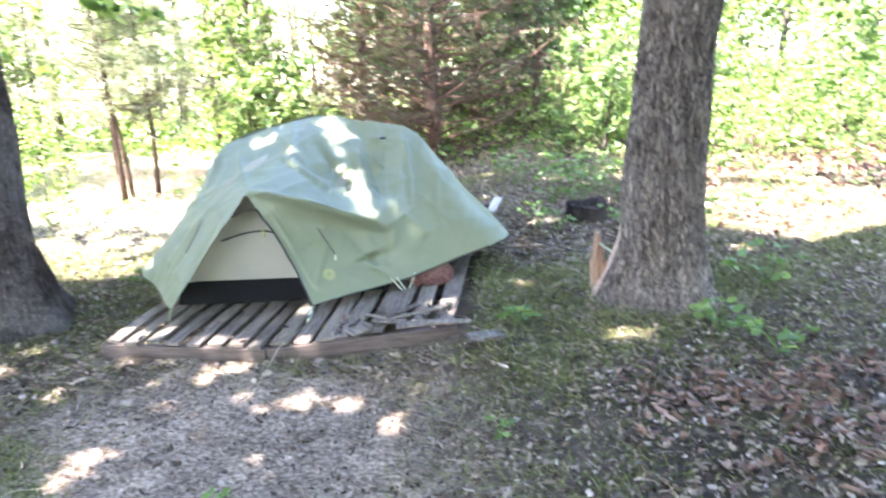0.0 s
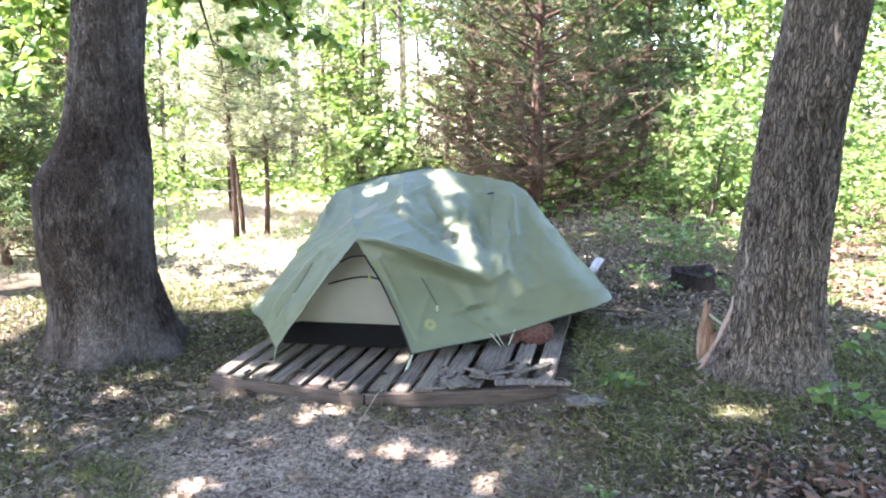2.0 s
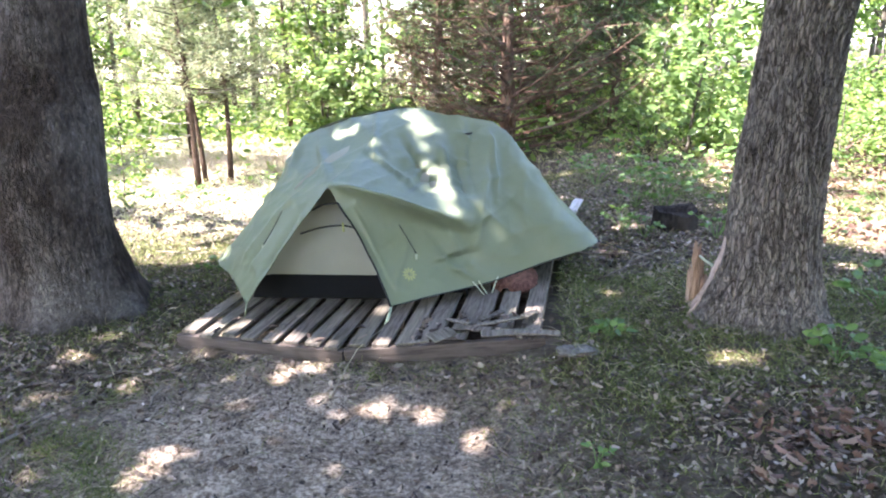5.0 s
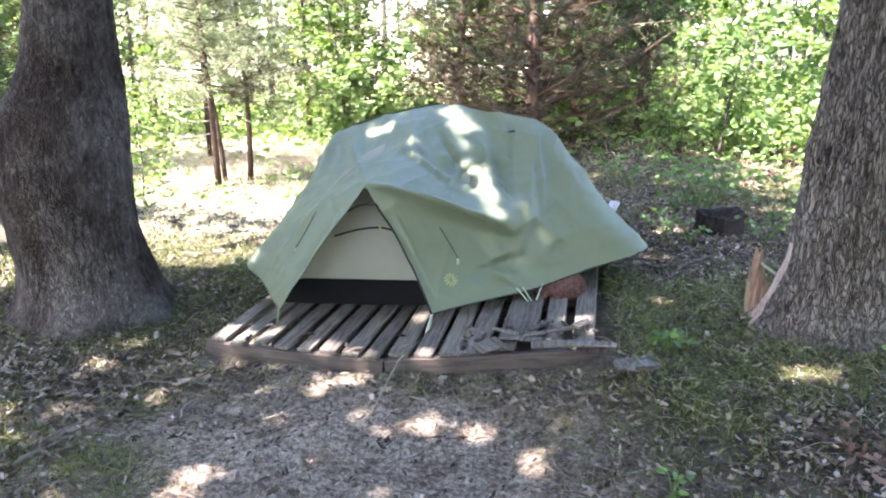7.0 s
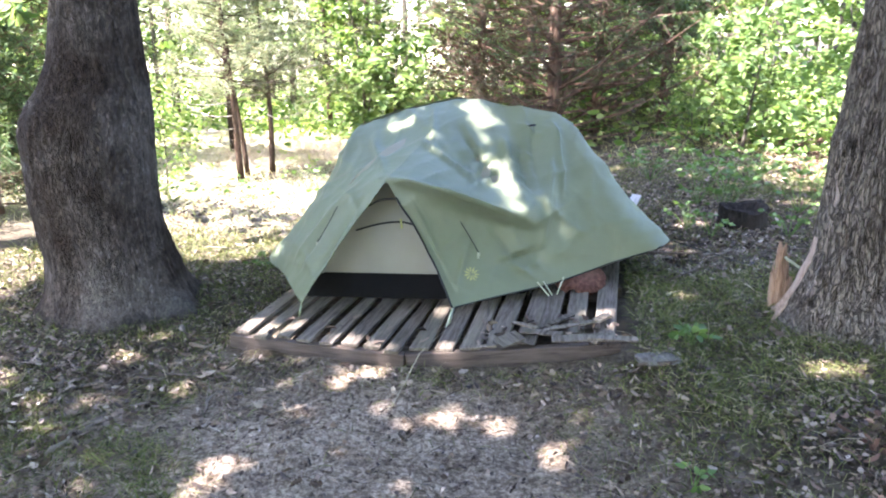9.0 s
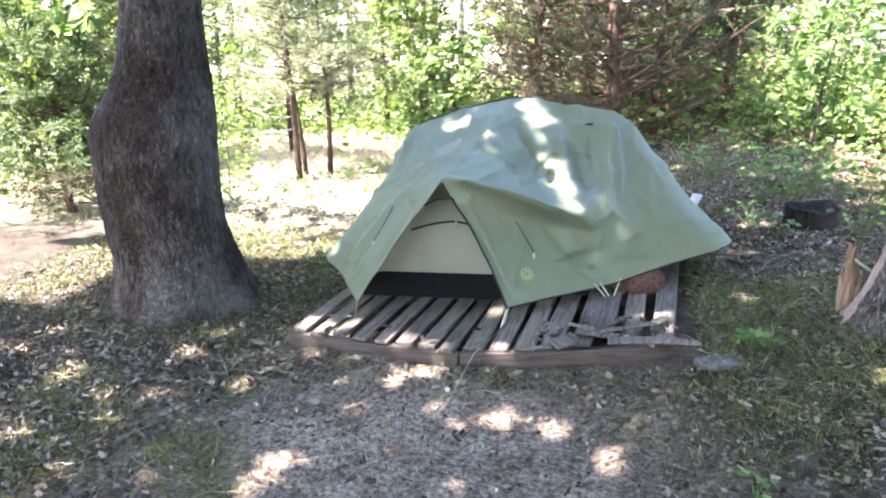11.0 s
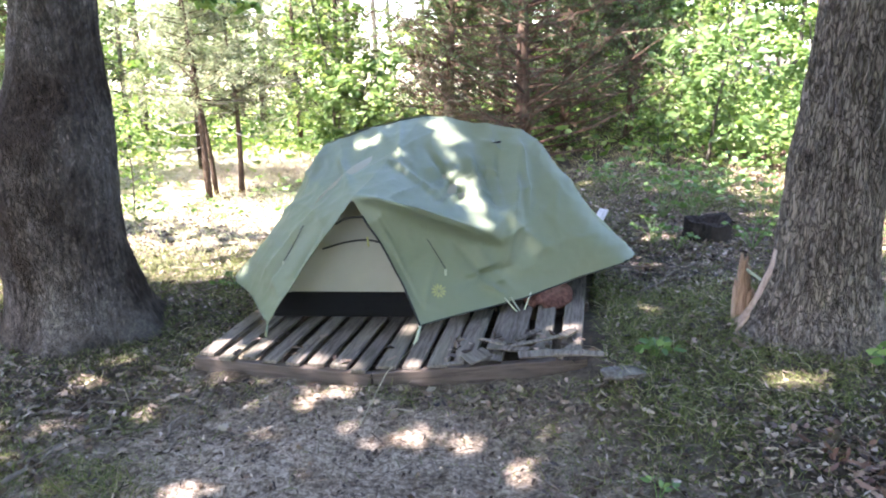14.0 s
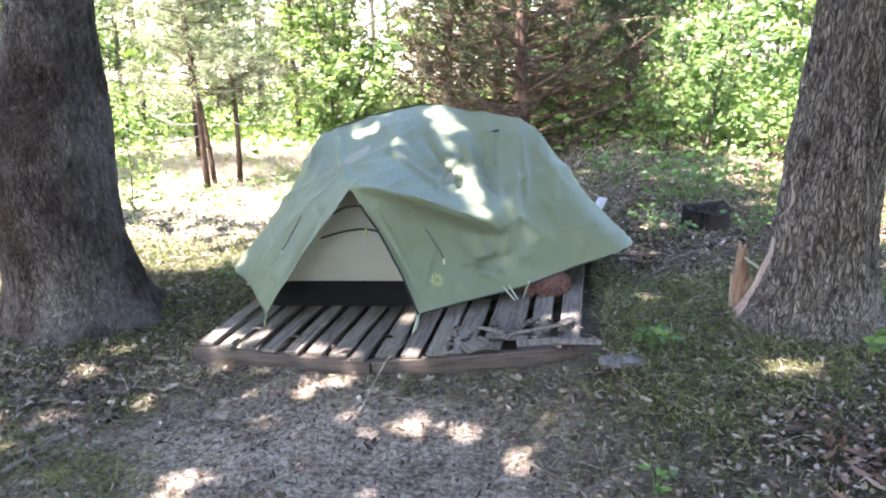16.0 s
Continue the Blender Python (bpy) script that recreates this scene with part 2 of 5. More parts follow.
TWIG = wood_material("dead twig", (0.045, 0.036, 0.029), (0.155, 0.13, 0.105), (0.235, 0.205, 0.175))
FLY = fabric("sage green nylon", (0.142, 0.164, 0.099), (0.167, 0.190, 0.119), 0.14, 0.45, 0.4)
FLY.node_tree.nodes["Principled BSDF"].inputs["Specular IOR Level"].default_value = 0.32
INNER = fabric("cream tent canopy", (0.265, 0.25, 0.182), (0.32, 0.298, 0.222), 0.15)
TUB = fabric("black tent floor fabric", (0.006, 0.006, 0.006), (0.010, 0.009, 0.009), 0.0, 0.9)
TRIM = material("black tape", (0.012, 0.013, 0.012), 0.6)
CORD = material("pale guy cord", (0.33, 0.29, 0.2), 0.7)
PALE = material("pale webbing", (0.36, 0.38, 0.27), 0.7)
EMBLEM = material("faded yellow print", (0.36, 0.36, 0.13), 0.7)
STONE = bark_material("grey stone", (0.08, 0.075, 0.068), (0.17, 0.16, 0.145), (0.22, 0.205, 0.185))
BARKSLAB = bark_material("red brown bark", (0.07, 0.033, 0.024), (0.19, 0.095, 0.072), (0.23, 0.14, 0.105))


# ---- building helpers ----
def mesh_of(name, verts, faces, mat, smooth=False):
    me = bpy.data.meshes.new(name)
    me.from_pydata([tuple(v) for v in verts], [], faces)
    me.materials.append(mat)
    if smooth:
        me.polygons.foreach_set("use_smooth", [True] * len(me.polygons))
    me.update()
    return me


def part(name, me, parent=None, label="", at=None):
    ob = new(name, me)
    if parent is not None:
        ob.parent = parent
    if label:
        ob["label"] = label
    if at is not None:
        ob.matrix_basis = at
    return ob


def thing(name, at, label, category, group="", kind=""):
    ob = new(name)
    ob.empty_display_size = 0.1
    ob.matrix_basis = at if isinstance(at, Matrix) else Matrix.Translation(at)
    return tagged(ob, label, category, group, kind)


def ss(x):
    x = np.clip(x, 0, 1)
    return x * x * (3 - 2 * x)


def waves(x, y):
    """Cheap smooth unevenness, about -1 to 1."""
    return (np.sin(1.7 * x + 0.6 * y + 1) + np.sin(-0.8 * x + 2.1 * y) + np.sin(3.9 * x + 2.7 * y + 2) * 0.6 + np.sin(5.1 * y - 4.3 * x) * 0.5) / 3.1


def gz(x, y):
    """Height of the ground."""
    x, y = np.asarray(x, float), np.asarray(y, float)
    z = 0.2 * ss((x + 0.4) / 1.3) + 0.25 * ss((x - 2) / 7)
    z = z - 0.16 * ss((y - 5.3) / 3) * ss((-x - 1) / 2.5)
    z = z + (0.045 + 0.05 * ss((x + 0.75) / 0.8)) * ss((x + 2.0) / 0.3) * ss((0.5 - x) / 0.3) * ss((y - 3.1) / 0.4) * ss((7 - y) / 0.5)
    return z + 0.018 * waves(x, y) + 0.01 * waves(3.1 * x + 4, 3.3 * y) * ss((4.2 - np.abs(y - 3)) / 3)


def tube(points, radii, sides=6):
    """A tapered tube along points; returns verts, faces."""
    pts = [Vector(p) for p in points]
    verts, faces = [], []
    for i, p in enumerate(pts):
        d = (pts[min(i + 1, len(pts) - 1)] - pts[max(i - 1, 0)]).normalized()
        a = d.orthogonal().normalized()
        b = d.cross(a)
        for k in range(sides):
            t = 2 * math.pi * k / sides
            verts.append(p + float(radii[i]) * (math.cos(t) * a + math.sin(t) * b))
    for i in range(len(pts) - 1):
        for k in range(sides):
            n = (k + 1) % sides
            faces.append((i * sides + k, i * sides + n, (i + 1) * sides + n, (i + 1) * sides + k))
    faces.append(tuple(range(sides))[::-1])
    faces.append(tuple((len(pts) - 1) * sides + k for k in range(sides)))
    return verts, faces


def joined(chunks):
    verts, faces = [], []
    for v, f in chunks:
        o = len(verts)
        verts += list(v)
        faces += [tuple(i + o for i in q) for q in f]
    return verts, faces


def blades(name, root, tip_dir, length, width, mat, shape="leaf", lying=0.0):
    """Many small leaves: root points (n,3), directions (n,3), lengths and widths (n,). One mesh."""
    n = len(root)
    d = tip_dir / np.linalg.norm(tip_dir, axis=1, keepdims=True)
    side = np.cross(d, rng.normal(size=(n, 3)) + np.array([0, 0, lying]))
    side /= np.linalg.norm(side, axis=1, keepdims=True) + 1e-9
    nor = np.cross(side, d)
    L, W = length[:, None], width[:, None]
    if shape == "leaf":
        cols = [root, root + d * L * 0.35 + side * W * 0.5 + nor * W * 0.12, root + d * L * 0.75 + side * W * 0.36 + nor * W * 0.06, root + d * L - nor * W * 0.1,
                root + d * L * 0.75 - side * W * 0.36 + nor * W * 0.06, root + d * L * 0.35 - side * W * 0.5 + nor * W * 0.12]
        quads = [(0, 1, 2, 3), (0, 3, 4, 5)]
    elif shape == "oak":
        b = L * rng.uniform(-0.12, 0.3, (n, 1))
        fold = W * rng.uniform(-0.1, 0.45, (n, 1))
        cols = [root - d * L * 0.5 + nor * b]
        for way in (1, -1):
            for t, w in ((-0.3, 0.24), (-0.16, 0.42), (-0.07, 0.2), (0.12, 0.52), (0.21, 0.24), (0.36, 0.34)):
                w = w * rng.uniform(0.65, 1.25, (n, 1))
                cols.append(root + d * L * (t + rng.uniform(-0.04, 0.04, (n, 1))) + way * side * W * w + nor * (fold * w + b * (2 * t) ** 2))
        cols.insert(7, root + d * L * 0.5 + nor * b)
        quads = [(0, 1, 2, 3, 4, 5, 6, 7), (0, 7, 13, 12, 11, 10, 9, 8)]
    elif shape == "curl":
        b = 0.25 * L * rng.uniform(-1, 1.4, (n, 1))
        cols = [root - d * L * 0.5 + nor * b, root - d * L * 0.1 + side * W * 0.5, root + d * L * 0.28 + side * W * 0.42 + nor * b * 0.3, root + d * L * 0.5 + nor * b,
                root + d * L * 0.2 - side * W * 0.5, root - d * L * 0.2 - side * W * 0.38 + nor * b * 0.2]
        quads = [(0, 1, 2, 3), (0, 3, 4, 5)]
    elif shape == "chip":
        cols = [root - d * L * 0.5, root + side * W * 0.5 + nor * W * 0.15, root + d * L * 0.5, root - side * W * 0.5 + nor * W * 0.15]
        quads = [(0, 1, 2, 3)]
    else:
        droop = np.zeros((n, 3))
        droop[:, 2] = -0.22 * length
        out = d.copy()
        out[:, 2] = 0
        cols = [root - side * W * 0.5, root + side * W * 0.5, root + d * L * 0.55 + side * W * 0.35, root + d * L * 0.55 - side * W * 0.35, root + d * L + droop + out * L * 0.25]
        quads = [(0, 1, 2, 3), (3, 2, 4)]
    k = len(cols)
    verts = np.stack(cols, 1).reshape(-1, 3)
    me = bpy.data.meshes.new(name)
    base = (np.arange(n) * k)[:, None]
    loops = np.concatenate([base + np.array(q)[None] for q in quads], 1).ravel()
    counts = np.tile([len(q) for q in quads], n)
    me.vertices.add(len(verts))
    me.vertices.foreach_set("co", verts.ravel())
    me.loops.add(len(loops))
    me.loops.foreach_set("vertex_index", loops)
    me.polygons.add(len(counts))
    me.polygons.foreach_set("loop_start", np.r_[0, np.cumsum(counts)[:-1]])
    me.materials.append(mat)
    me.update(calc_edges=True)
    me.validate()
    return me


def box_mesh(name, sx, sy, sz, mat, bevel=0.004, wobble=0.0, seed=0):
    """A board with worn edges, origin at the middle of its lower face."""
    bm = bmesh.new()
    bmesh.ops.create_cube(bm, size=1)
    bmesh.ops.subdivide_edges(bm, edges=[e for e in bm.edges if abs((e.verts[0].co - e.verts[1].co).y if sy >= sx else (e.verts[0].co - e.verts[1].co).x) > 0.5], cuts=4)
    r = random.Random(seed)
    for v in bm.verts:
        v.co = Vector((v.co.x * sx, v.co.y * sy, (v.co.z + 0.5) * sz))
        v.co += Vector((r.uniform(-1, 1), r.uniform(-1, 1), r.uniform(-0.6, 0.6))) * wobble
    bmesh.ops.bevel(bm, geom=[e for e in bm.edges if len(e.link_faces) == 2 and e.calc_face_angle() > 1.0], offset=bevel, segments=1, affect="EDGES")
    me = bpy.data.meshes.new(name)
    bm.to_mesh(me)
    bm.free()
    me.materials.append(mat)
    return me


# ---- ground ----
def build_ground():
    xs = np.r_[-400, -150, -60, -30, np.arange(-18, -6, 1.0), np.arange(-6, 5, 0.07), np.arange(5, 18, 1.0), 30, 60, 150, 400]
    ys = np.r_[-400, -150, -60, -20, np.arange(-8, 1, 1.0), np.arange(1, 9, 0.07), np.arange(9, 30, 1.0), 40, 70, 150, 400]
    X, Y = np.meshgrid(xs, ys)
    Z = gz(X, Y)
    near = (np.abs(X) < 6) & (Y > 1) & (Y < 9)
    Z = Z + near * 0.006 * rng.normal(size=Z.shape)
    v = np.stack([X, Y, Z], -1).reshape(-1, 3)
    w = len(xs)
    f = [(j * w + i, j * w + i + 1, (j + 1) * w + i + 1, (j + 1) * w + i) for j in range(len(ys) - 1) for i in range(w - 1)]
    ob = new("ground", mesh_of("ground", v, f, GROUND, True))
    return tagged(ob, "trodden bare dirt with leaf litter and thin grass", "ground", kind="structure")


build_ground()


# ---- large oaks ----
def catmull(p, n):
    """n samples of a smooth curve through rows of p."""
    p = np.asarray(p, float)
    q = np.concatenate([2 * p[:1] - p[1:2], p, 2 * p[-1:] - p[-2:-1]])
    t = np.linspace(0, len(p) - 1, n)
    i = np.minimum(t.astype(int), len(p) - 2)
    u = (t - i).reshape(-1, *([1] * (p.ndim - 1)))
    a, b, c, d = q[i], q[i + 1], q[i + 2], q[i + 3]
    return 0.5 * (2 * b + (c - a) * u + (2 * a - 5 * b + 4 * c - d) * u**2 + (3 * b - a - 3 * c + d) * u**3)


def trunk_mesh(name, spine, mat, ridge, cell, flare, knots=(), around=120, up=170):
    """spine rows: z, x, y, radius. flare: (count, depth) of root buttresses. ridge: depth of the bark's furrows."""
    s = catmull(np.asarray(spine, float), up)
    verts = np.zeros((up, around, 3))
    th = np.linspace(0, 2 * math.pi, around, endpoint=False)
    for j, (z, x, y, r) in enumerate(s):
        low = max(0.0, 1 - (z - s[0][0]) / 0.55)
        for k, a in enumerate(th):
            c, n = math.cos(a), math.sin(a)
            p = Vector((c * cell, n * cell, z * cell * 0.24))
            f = abs(noise.noise(p * 1.0)) * 0.65 + abs(noise.noise(p * 2.3)) * 0.35
            rr = r - ridge * (1 - min(1, f * 2.6)) + 0.022 * noise.noise(Vector((c * 1.3, n * 1.3, z * 1.6))) + 0.007 * noise.noise(Vector((c * 4.5, n * 4.5, z * 9)))
            rr *= 1 + flare[1] * low**1.8 * (0.5 + 0.5 * math.cos(flare[0] * a + flare[2]))
            for ka, kz, kr, kd in knots:
                da = (a - ka + math.pi) % (2 * math.pi) - math.pi
                rr += kd * math.exp(-((da * r) ** 2 + (z - kz) ** 2) / kr**2)
            verts[j, k] = (x + c * rr, y + n * rr, z)
    f = [(j * around + k, j * around + (k + 1) % around, (j + 1) * around + (k + 1) % around, (j + 1) * around + k) for j in range(up - 1) for k in range(around)]
    return mesh_of(name, verts.reshape(-1, 3), f, mat, True)


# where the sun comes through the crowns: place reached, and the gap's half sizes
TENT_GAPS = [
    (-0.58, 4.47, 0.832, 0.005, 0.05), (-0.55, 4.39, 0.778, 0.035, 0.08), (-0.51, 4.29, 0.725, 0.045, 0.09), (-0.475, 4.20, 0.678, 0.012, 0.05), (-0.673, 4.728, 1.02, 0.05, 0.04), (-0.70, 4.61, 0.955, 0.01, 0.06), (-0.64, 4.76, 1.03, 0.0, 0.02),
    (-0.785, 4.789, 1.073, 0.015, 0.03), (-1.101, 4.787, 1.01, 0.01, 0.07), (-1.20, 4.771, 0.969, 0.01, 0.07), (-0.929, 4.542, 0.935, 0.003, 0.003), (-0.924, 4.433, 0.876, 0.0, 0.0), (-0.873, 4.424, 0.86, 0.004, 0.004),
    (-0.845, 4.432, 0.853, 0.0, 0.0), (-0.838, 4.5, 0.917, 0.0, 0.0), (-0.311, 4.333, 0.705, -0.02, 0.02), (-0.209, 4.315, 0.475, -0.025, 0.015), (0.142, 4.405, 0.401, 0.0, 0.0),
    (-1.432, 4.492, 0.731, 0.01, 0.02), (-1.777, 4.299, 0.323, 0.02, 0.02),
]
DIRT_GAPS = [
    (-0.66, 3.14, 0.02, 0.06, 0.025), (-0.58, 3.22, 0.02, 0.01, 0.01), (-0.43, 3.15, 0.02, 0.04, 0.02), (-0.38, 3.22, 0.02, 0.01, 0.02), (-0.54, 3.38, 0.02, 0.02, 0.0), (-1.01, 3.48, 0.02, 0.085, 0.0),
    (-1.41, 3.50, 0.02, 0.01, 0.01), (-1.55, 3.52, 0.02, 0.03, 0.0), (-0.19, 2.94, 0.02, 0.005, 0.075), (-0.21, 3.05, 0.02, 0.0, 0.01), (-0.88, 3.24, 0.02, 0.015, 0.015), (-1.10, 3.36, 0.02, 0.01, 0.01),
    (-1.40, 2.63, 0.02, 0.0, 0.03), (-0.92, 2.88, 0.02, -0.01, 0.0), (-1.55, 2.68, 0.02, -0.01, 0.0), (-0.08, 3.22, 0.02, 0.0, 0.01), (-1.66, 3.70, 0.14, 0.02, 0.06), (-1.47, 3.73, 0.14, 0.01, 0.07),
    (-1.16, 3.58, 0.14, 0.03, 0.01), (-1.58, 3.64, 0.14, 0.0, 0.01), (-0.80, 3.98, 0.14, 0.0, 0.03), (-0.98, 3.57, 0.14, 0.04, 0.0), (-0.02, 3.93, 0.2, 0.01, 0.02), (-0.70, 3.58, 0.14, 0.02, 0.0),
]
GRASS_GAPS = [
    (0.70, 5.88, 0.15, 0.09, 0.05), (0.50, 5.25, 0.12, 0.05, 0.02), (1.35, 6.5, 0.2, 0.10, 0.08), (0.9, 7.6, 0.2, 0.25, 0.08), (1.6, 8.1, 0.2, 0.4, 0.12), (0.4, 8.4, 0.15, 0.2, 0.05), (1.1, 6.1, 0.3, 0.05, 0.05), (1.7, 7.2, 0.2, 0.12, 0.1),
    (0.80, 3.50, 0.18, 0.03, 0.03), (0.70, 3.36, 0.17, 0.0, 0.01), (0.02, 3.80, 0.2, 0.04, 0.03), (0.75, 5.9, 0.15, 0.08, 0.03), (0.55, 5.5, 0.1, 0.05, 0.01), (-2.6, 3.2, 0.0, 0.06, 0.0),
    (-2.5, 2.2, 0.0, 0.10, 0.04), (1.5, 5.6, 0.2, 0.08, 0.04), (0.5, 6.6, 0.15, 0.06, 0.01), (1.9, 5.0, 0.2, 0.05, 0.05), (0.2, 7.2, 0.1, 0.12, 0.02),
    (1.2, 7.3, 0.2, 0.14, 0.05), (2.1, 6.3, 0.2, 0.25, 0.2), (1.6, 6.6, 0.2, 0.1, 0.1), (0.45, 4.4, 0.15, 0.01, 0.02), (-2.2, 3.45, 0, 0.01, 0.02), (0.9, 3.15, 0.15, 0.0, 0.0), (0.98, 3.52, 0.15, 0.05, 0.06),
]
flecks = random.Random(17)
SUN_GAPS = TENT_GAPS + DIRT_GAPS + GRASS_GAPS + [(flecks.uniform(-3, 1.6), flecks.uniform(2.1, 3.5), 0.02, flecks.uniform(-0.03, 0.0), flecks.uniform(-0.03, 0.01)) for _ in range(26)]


def crown_mesh(name, centre, spread, low, high, count):
    """Leaves of one crown, with the gaps through which the sun comes down."""
    a = rng.uniform(0, 2 * math.pi, count)
    r = np.sqrt(rng.uniform(0, 1, count)) * spread * (1 + 0.15 * np.sin(3 * a + centre[0]) + 0.08 * np.sin(7 * a))
    z = rng.uniform(low, high, count)
    p = np.stack([centre[0] + r * np.cos(a), centre[1] + r * np.sin(a), z], 1)
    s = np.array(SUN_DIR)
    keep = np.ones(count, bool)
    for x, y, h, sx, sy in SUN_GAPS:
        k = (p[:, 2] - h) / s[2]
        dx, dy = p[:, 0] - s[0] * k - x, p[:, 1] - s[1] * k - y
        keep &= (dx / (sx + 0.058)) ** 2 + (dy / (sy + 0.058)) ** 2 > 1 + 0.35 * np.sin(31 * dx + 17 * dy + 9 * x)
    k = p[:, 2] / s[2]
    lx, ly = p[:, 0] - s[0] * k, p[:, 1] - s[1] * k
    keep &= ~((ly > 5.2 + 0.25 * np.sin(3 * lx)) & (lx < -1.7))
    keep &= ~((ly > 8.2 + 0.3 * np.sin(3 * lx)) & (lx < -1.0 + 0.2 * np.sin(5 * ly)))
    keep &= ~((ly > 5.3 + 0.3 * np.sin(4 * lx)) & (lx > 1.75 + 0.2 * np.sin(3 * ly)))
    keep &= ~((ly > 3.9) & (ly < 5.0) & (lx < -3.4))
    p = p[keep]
    n = len(p)
    d = rng.normal(size=(n, 3)) * (1, 1, 0.45)
    return blades(name, p, d, rng.uniform(0.13, 0.21, n), rng.uniform(0.09, 0.14, n) * 1.5, CANOPY_LEAF, "chip")


def limbs_mesh(name, base, top, spread, count, mat, seed):
    r = random.Random(seed)
    chunks = [tube([base, (base + top) / 2 + Vector((0.1, 0.1, 0)), top], [base_r, base_r * 0.7, 0.05], 8) for base_r in (0.19,)]
    for i in range(count):
        t = r.uniform(0.25, 1)
        p = base.lerp(top, t)
        a = i * 2.4 + r.uniform(-0.4, 0.4)
        q = p + Vector((math.cos(a) * spread * r.uniform(0.5, 0.9), math.sin(a) * spread * r.uniform(0.5, 0.9), r.uniform(0.3, 1.6)))
        m = p.lerp(q, 0.5) + Vector((0, 0, r.uniform(0.1, 0.5)))
        chunks.append(tube([p, m, q], [0.085 * (1.2 - t * 0.5), 0.05, 0.015], 6))
    return mesh_of(name, *joined(chunks), mat, True)


def hanging_branch(base, tip, seed, leaves=260, size=0.13):
    r = random.Random(seed)
    base, tip = Vector(base), Vector(tip)
    mid = base.lerp(tip, 0.55) + Vector((0, 0, 0.15))
    chunks = [tube([base, mid, tip], [0.03, 0.018, 0.005], 6)]
    roots, dirs = [], []
    for i in range(14):
        t = r.uniform(0.3, 1)
        p = base.lerp(tip, t) + Vector((0, 0, 0.15 * math.sin(math.pi * t)))
        q = p + Vector((r.uniform(-0.5, 0.5), r.uniform(-0.5, 0.5), r.uniform(-0.35, 0.15)))
        chunks.append(tube([p, q], [0.007, 0.003], 4))
        for _ in range(leaves // 14):
            s = p.lerp(q, r.uniform(0.3, 1.05))
            roots.append(s)
            dirs.append((r.uniform(-1, 1), r.uniform(-1, 1), r.uniform(-0.9, 0.3)))
    n = len(roots)
    leaf = blades("leaves", np.array([tuple(v) for v in roots]), np.array(dirs), rng.uniform(0.7, 1.2, n) * size, rng.uniform(0.45, 0.65, n) * size, LEAF)
    return mesh_of("branch", *joined(chunks), OAK_BARK, True), leaf


def scar_mesh(name, trunk, around, up, a0, a1, low, high, mat):
    """A ragged strip of bare wood lying just over a trunk's bark between two bearings and heights."""
    rows = [[trunk.vertices[j * around + k] for k in range(int(a0 / 360 * around), int(a1 / 360 * around) + 1)] for j in range(up)]
    rows = [row for row in rows if low < row[0].co.z < high]
    n = len(rows[0])
    verts, faces = [], []
    for row in rows:
        t = (row[0].co.z - low) / (high - low)
        for k, v in enumerate(row):
            edge = abs(2 * k / (n - 1) - 1) + 0.5 * t + 0.35 * noise.noise(Vector((k * 0.35, v.co.z * 9, 4)))
            verts.append(v.co + v.normal * (0.005 if edge < 0.9 else -0.02))
    for j in range(len(rows) - 1):
        for k in range(n - 1):
            faces.append((j * n + k, j * n + k + 1, (j + 1) * n + k + 1, (j + 1) * n + k))
    return mesh_of(name, verts, faces, mat, True)


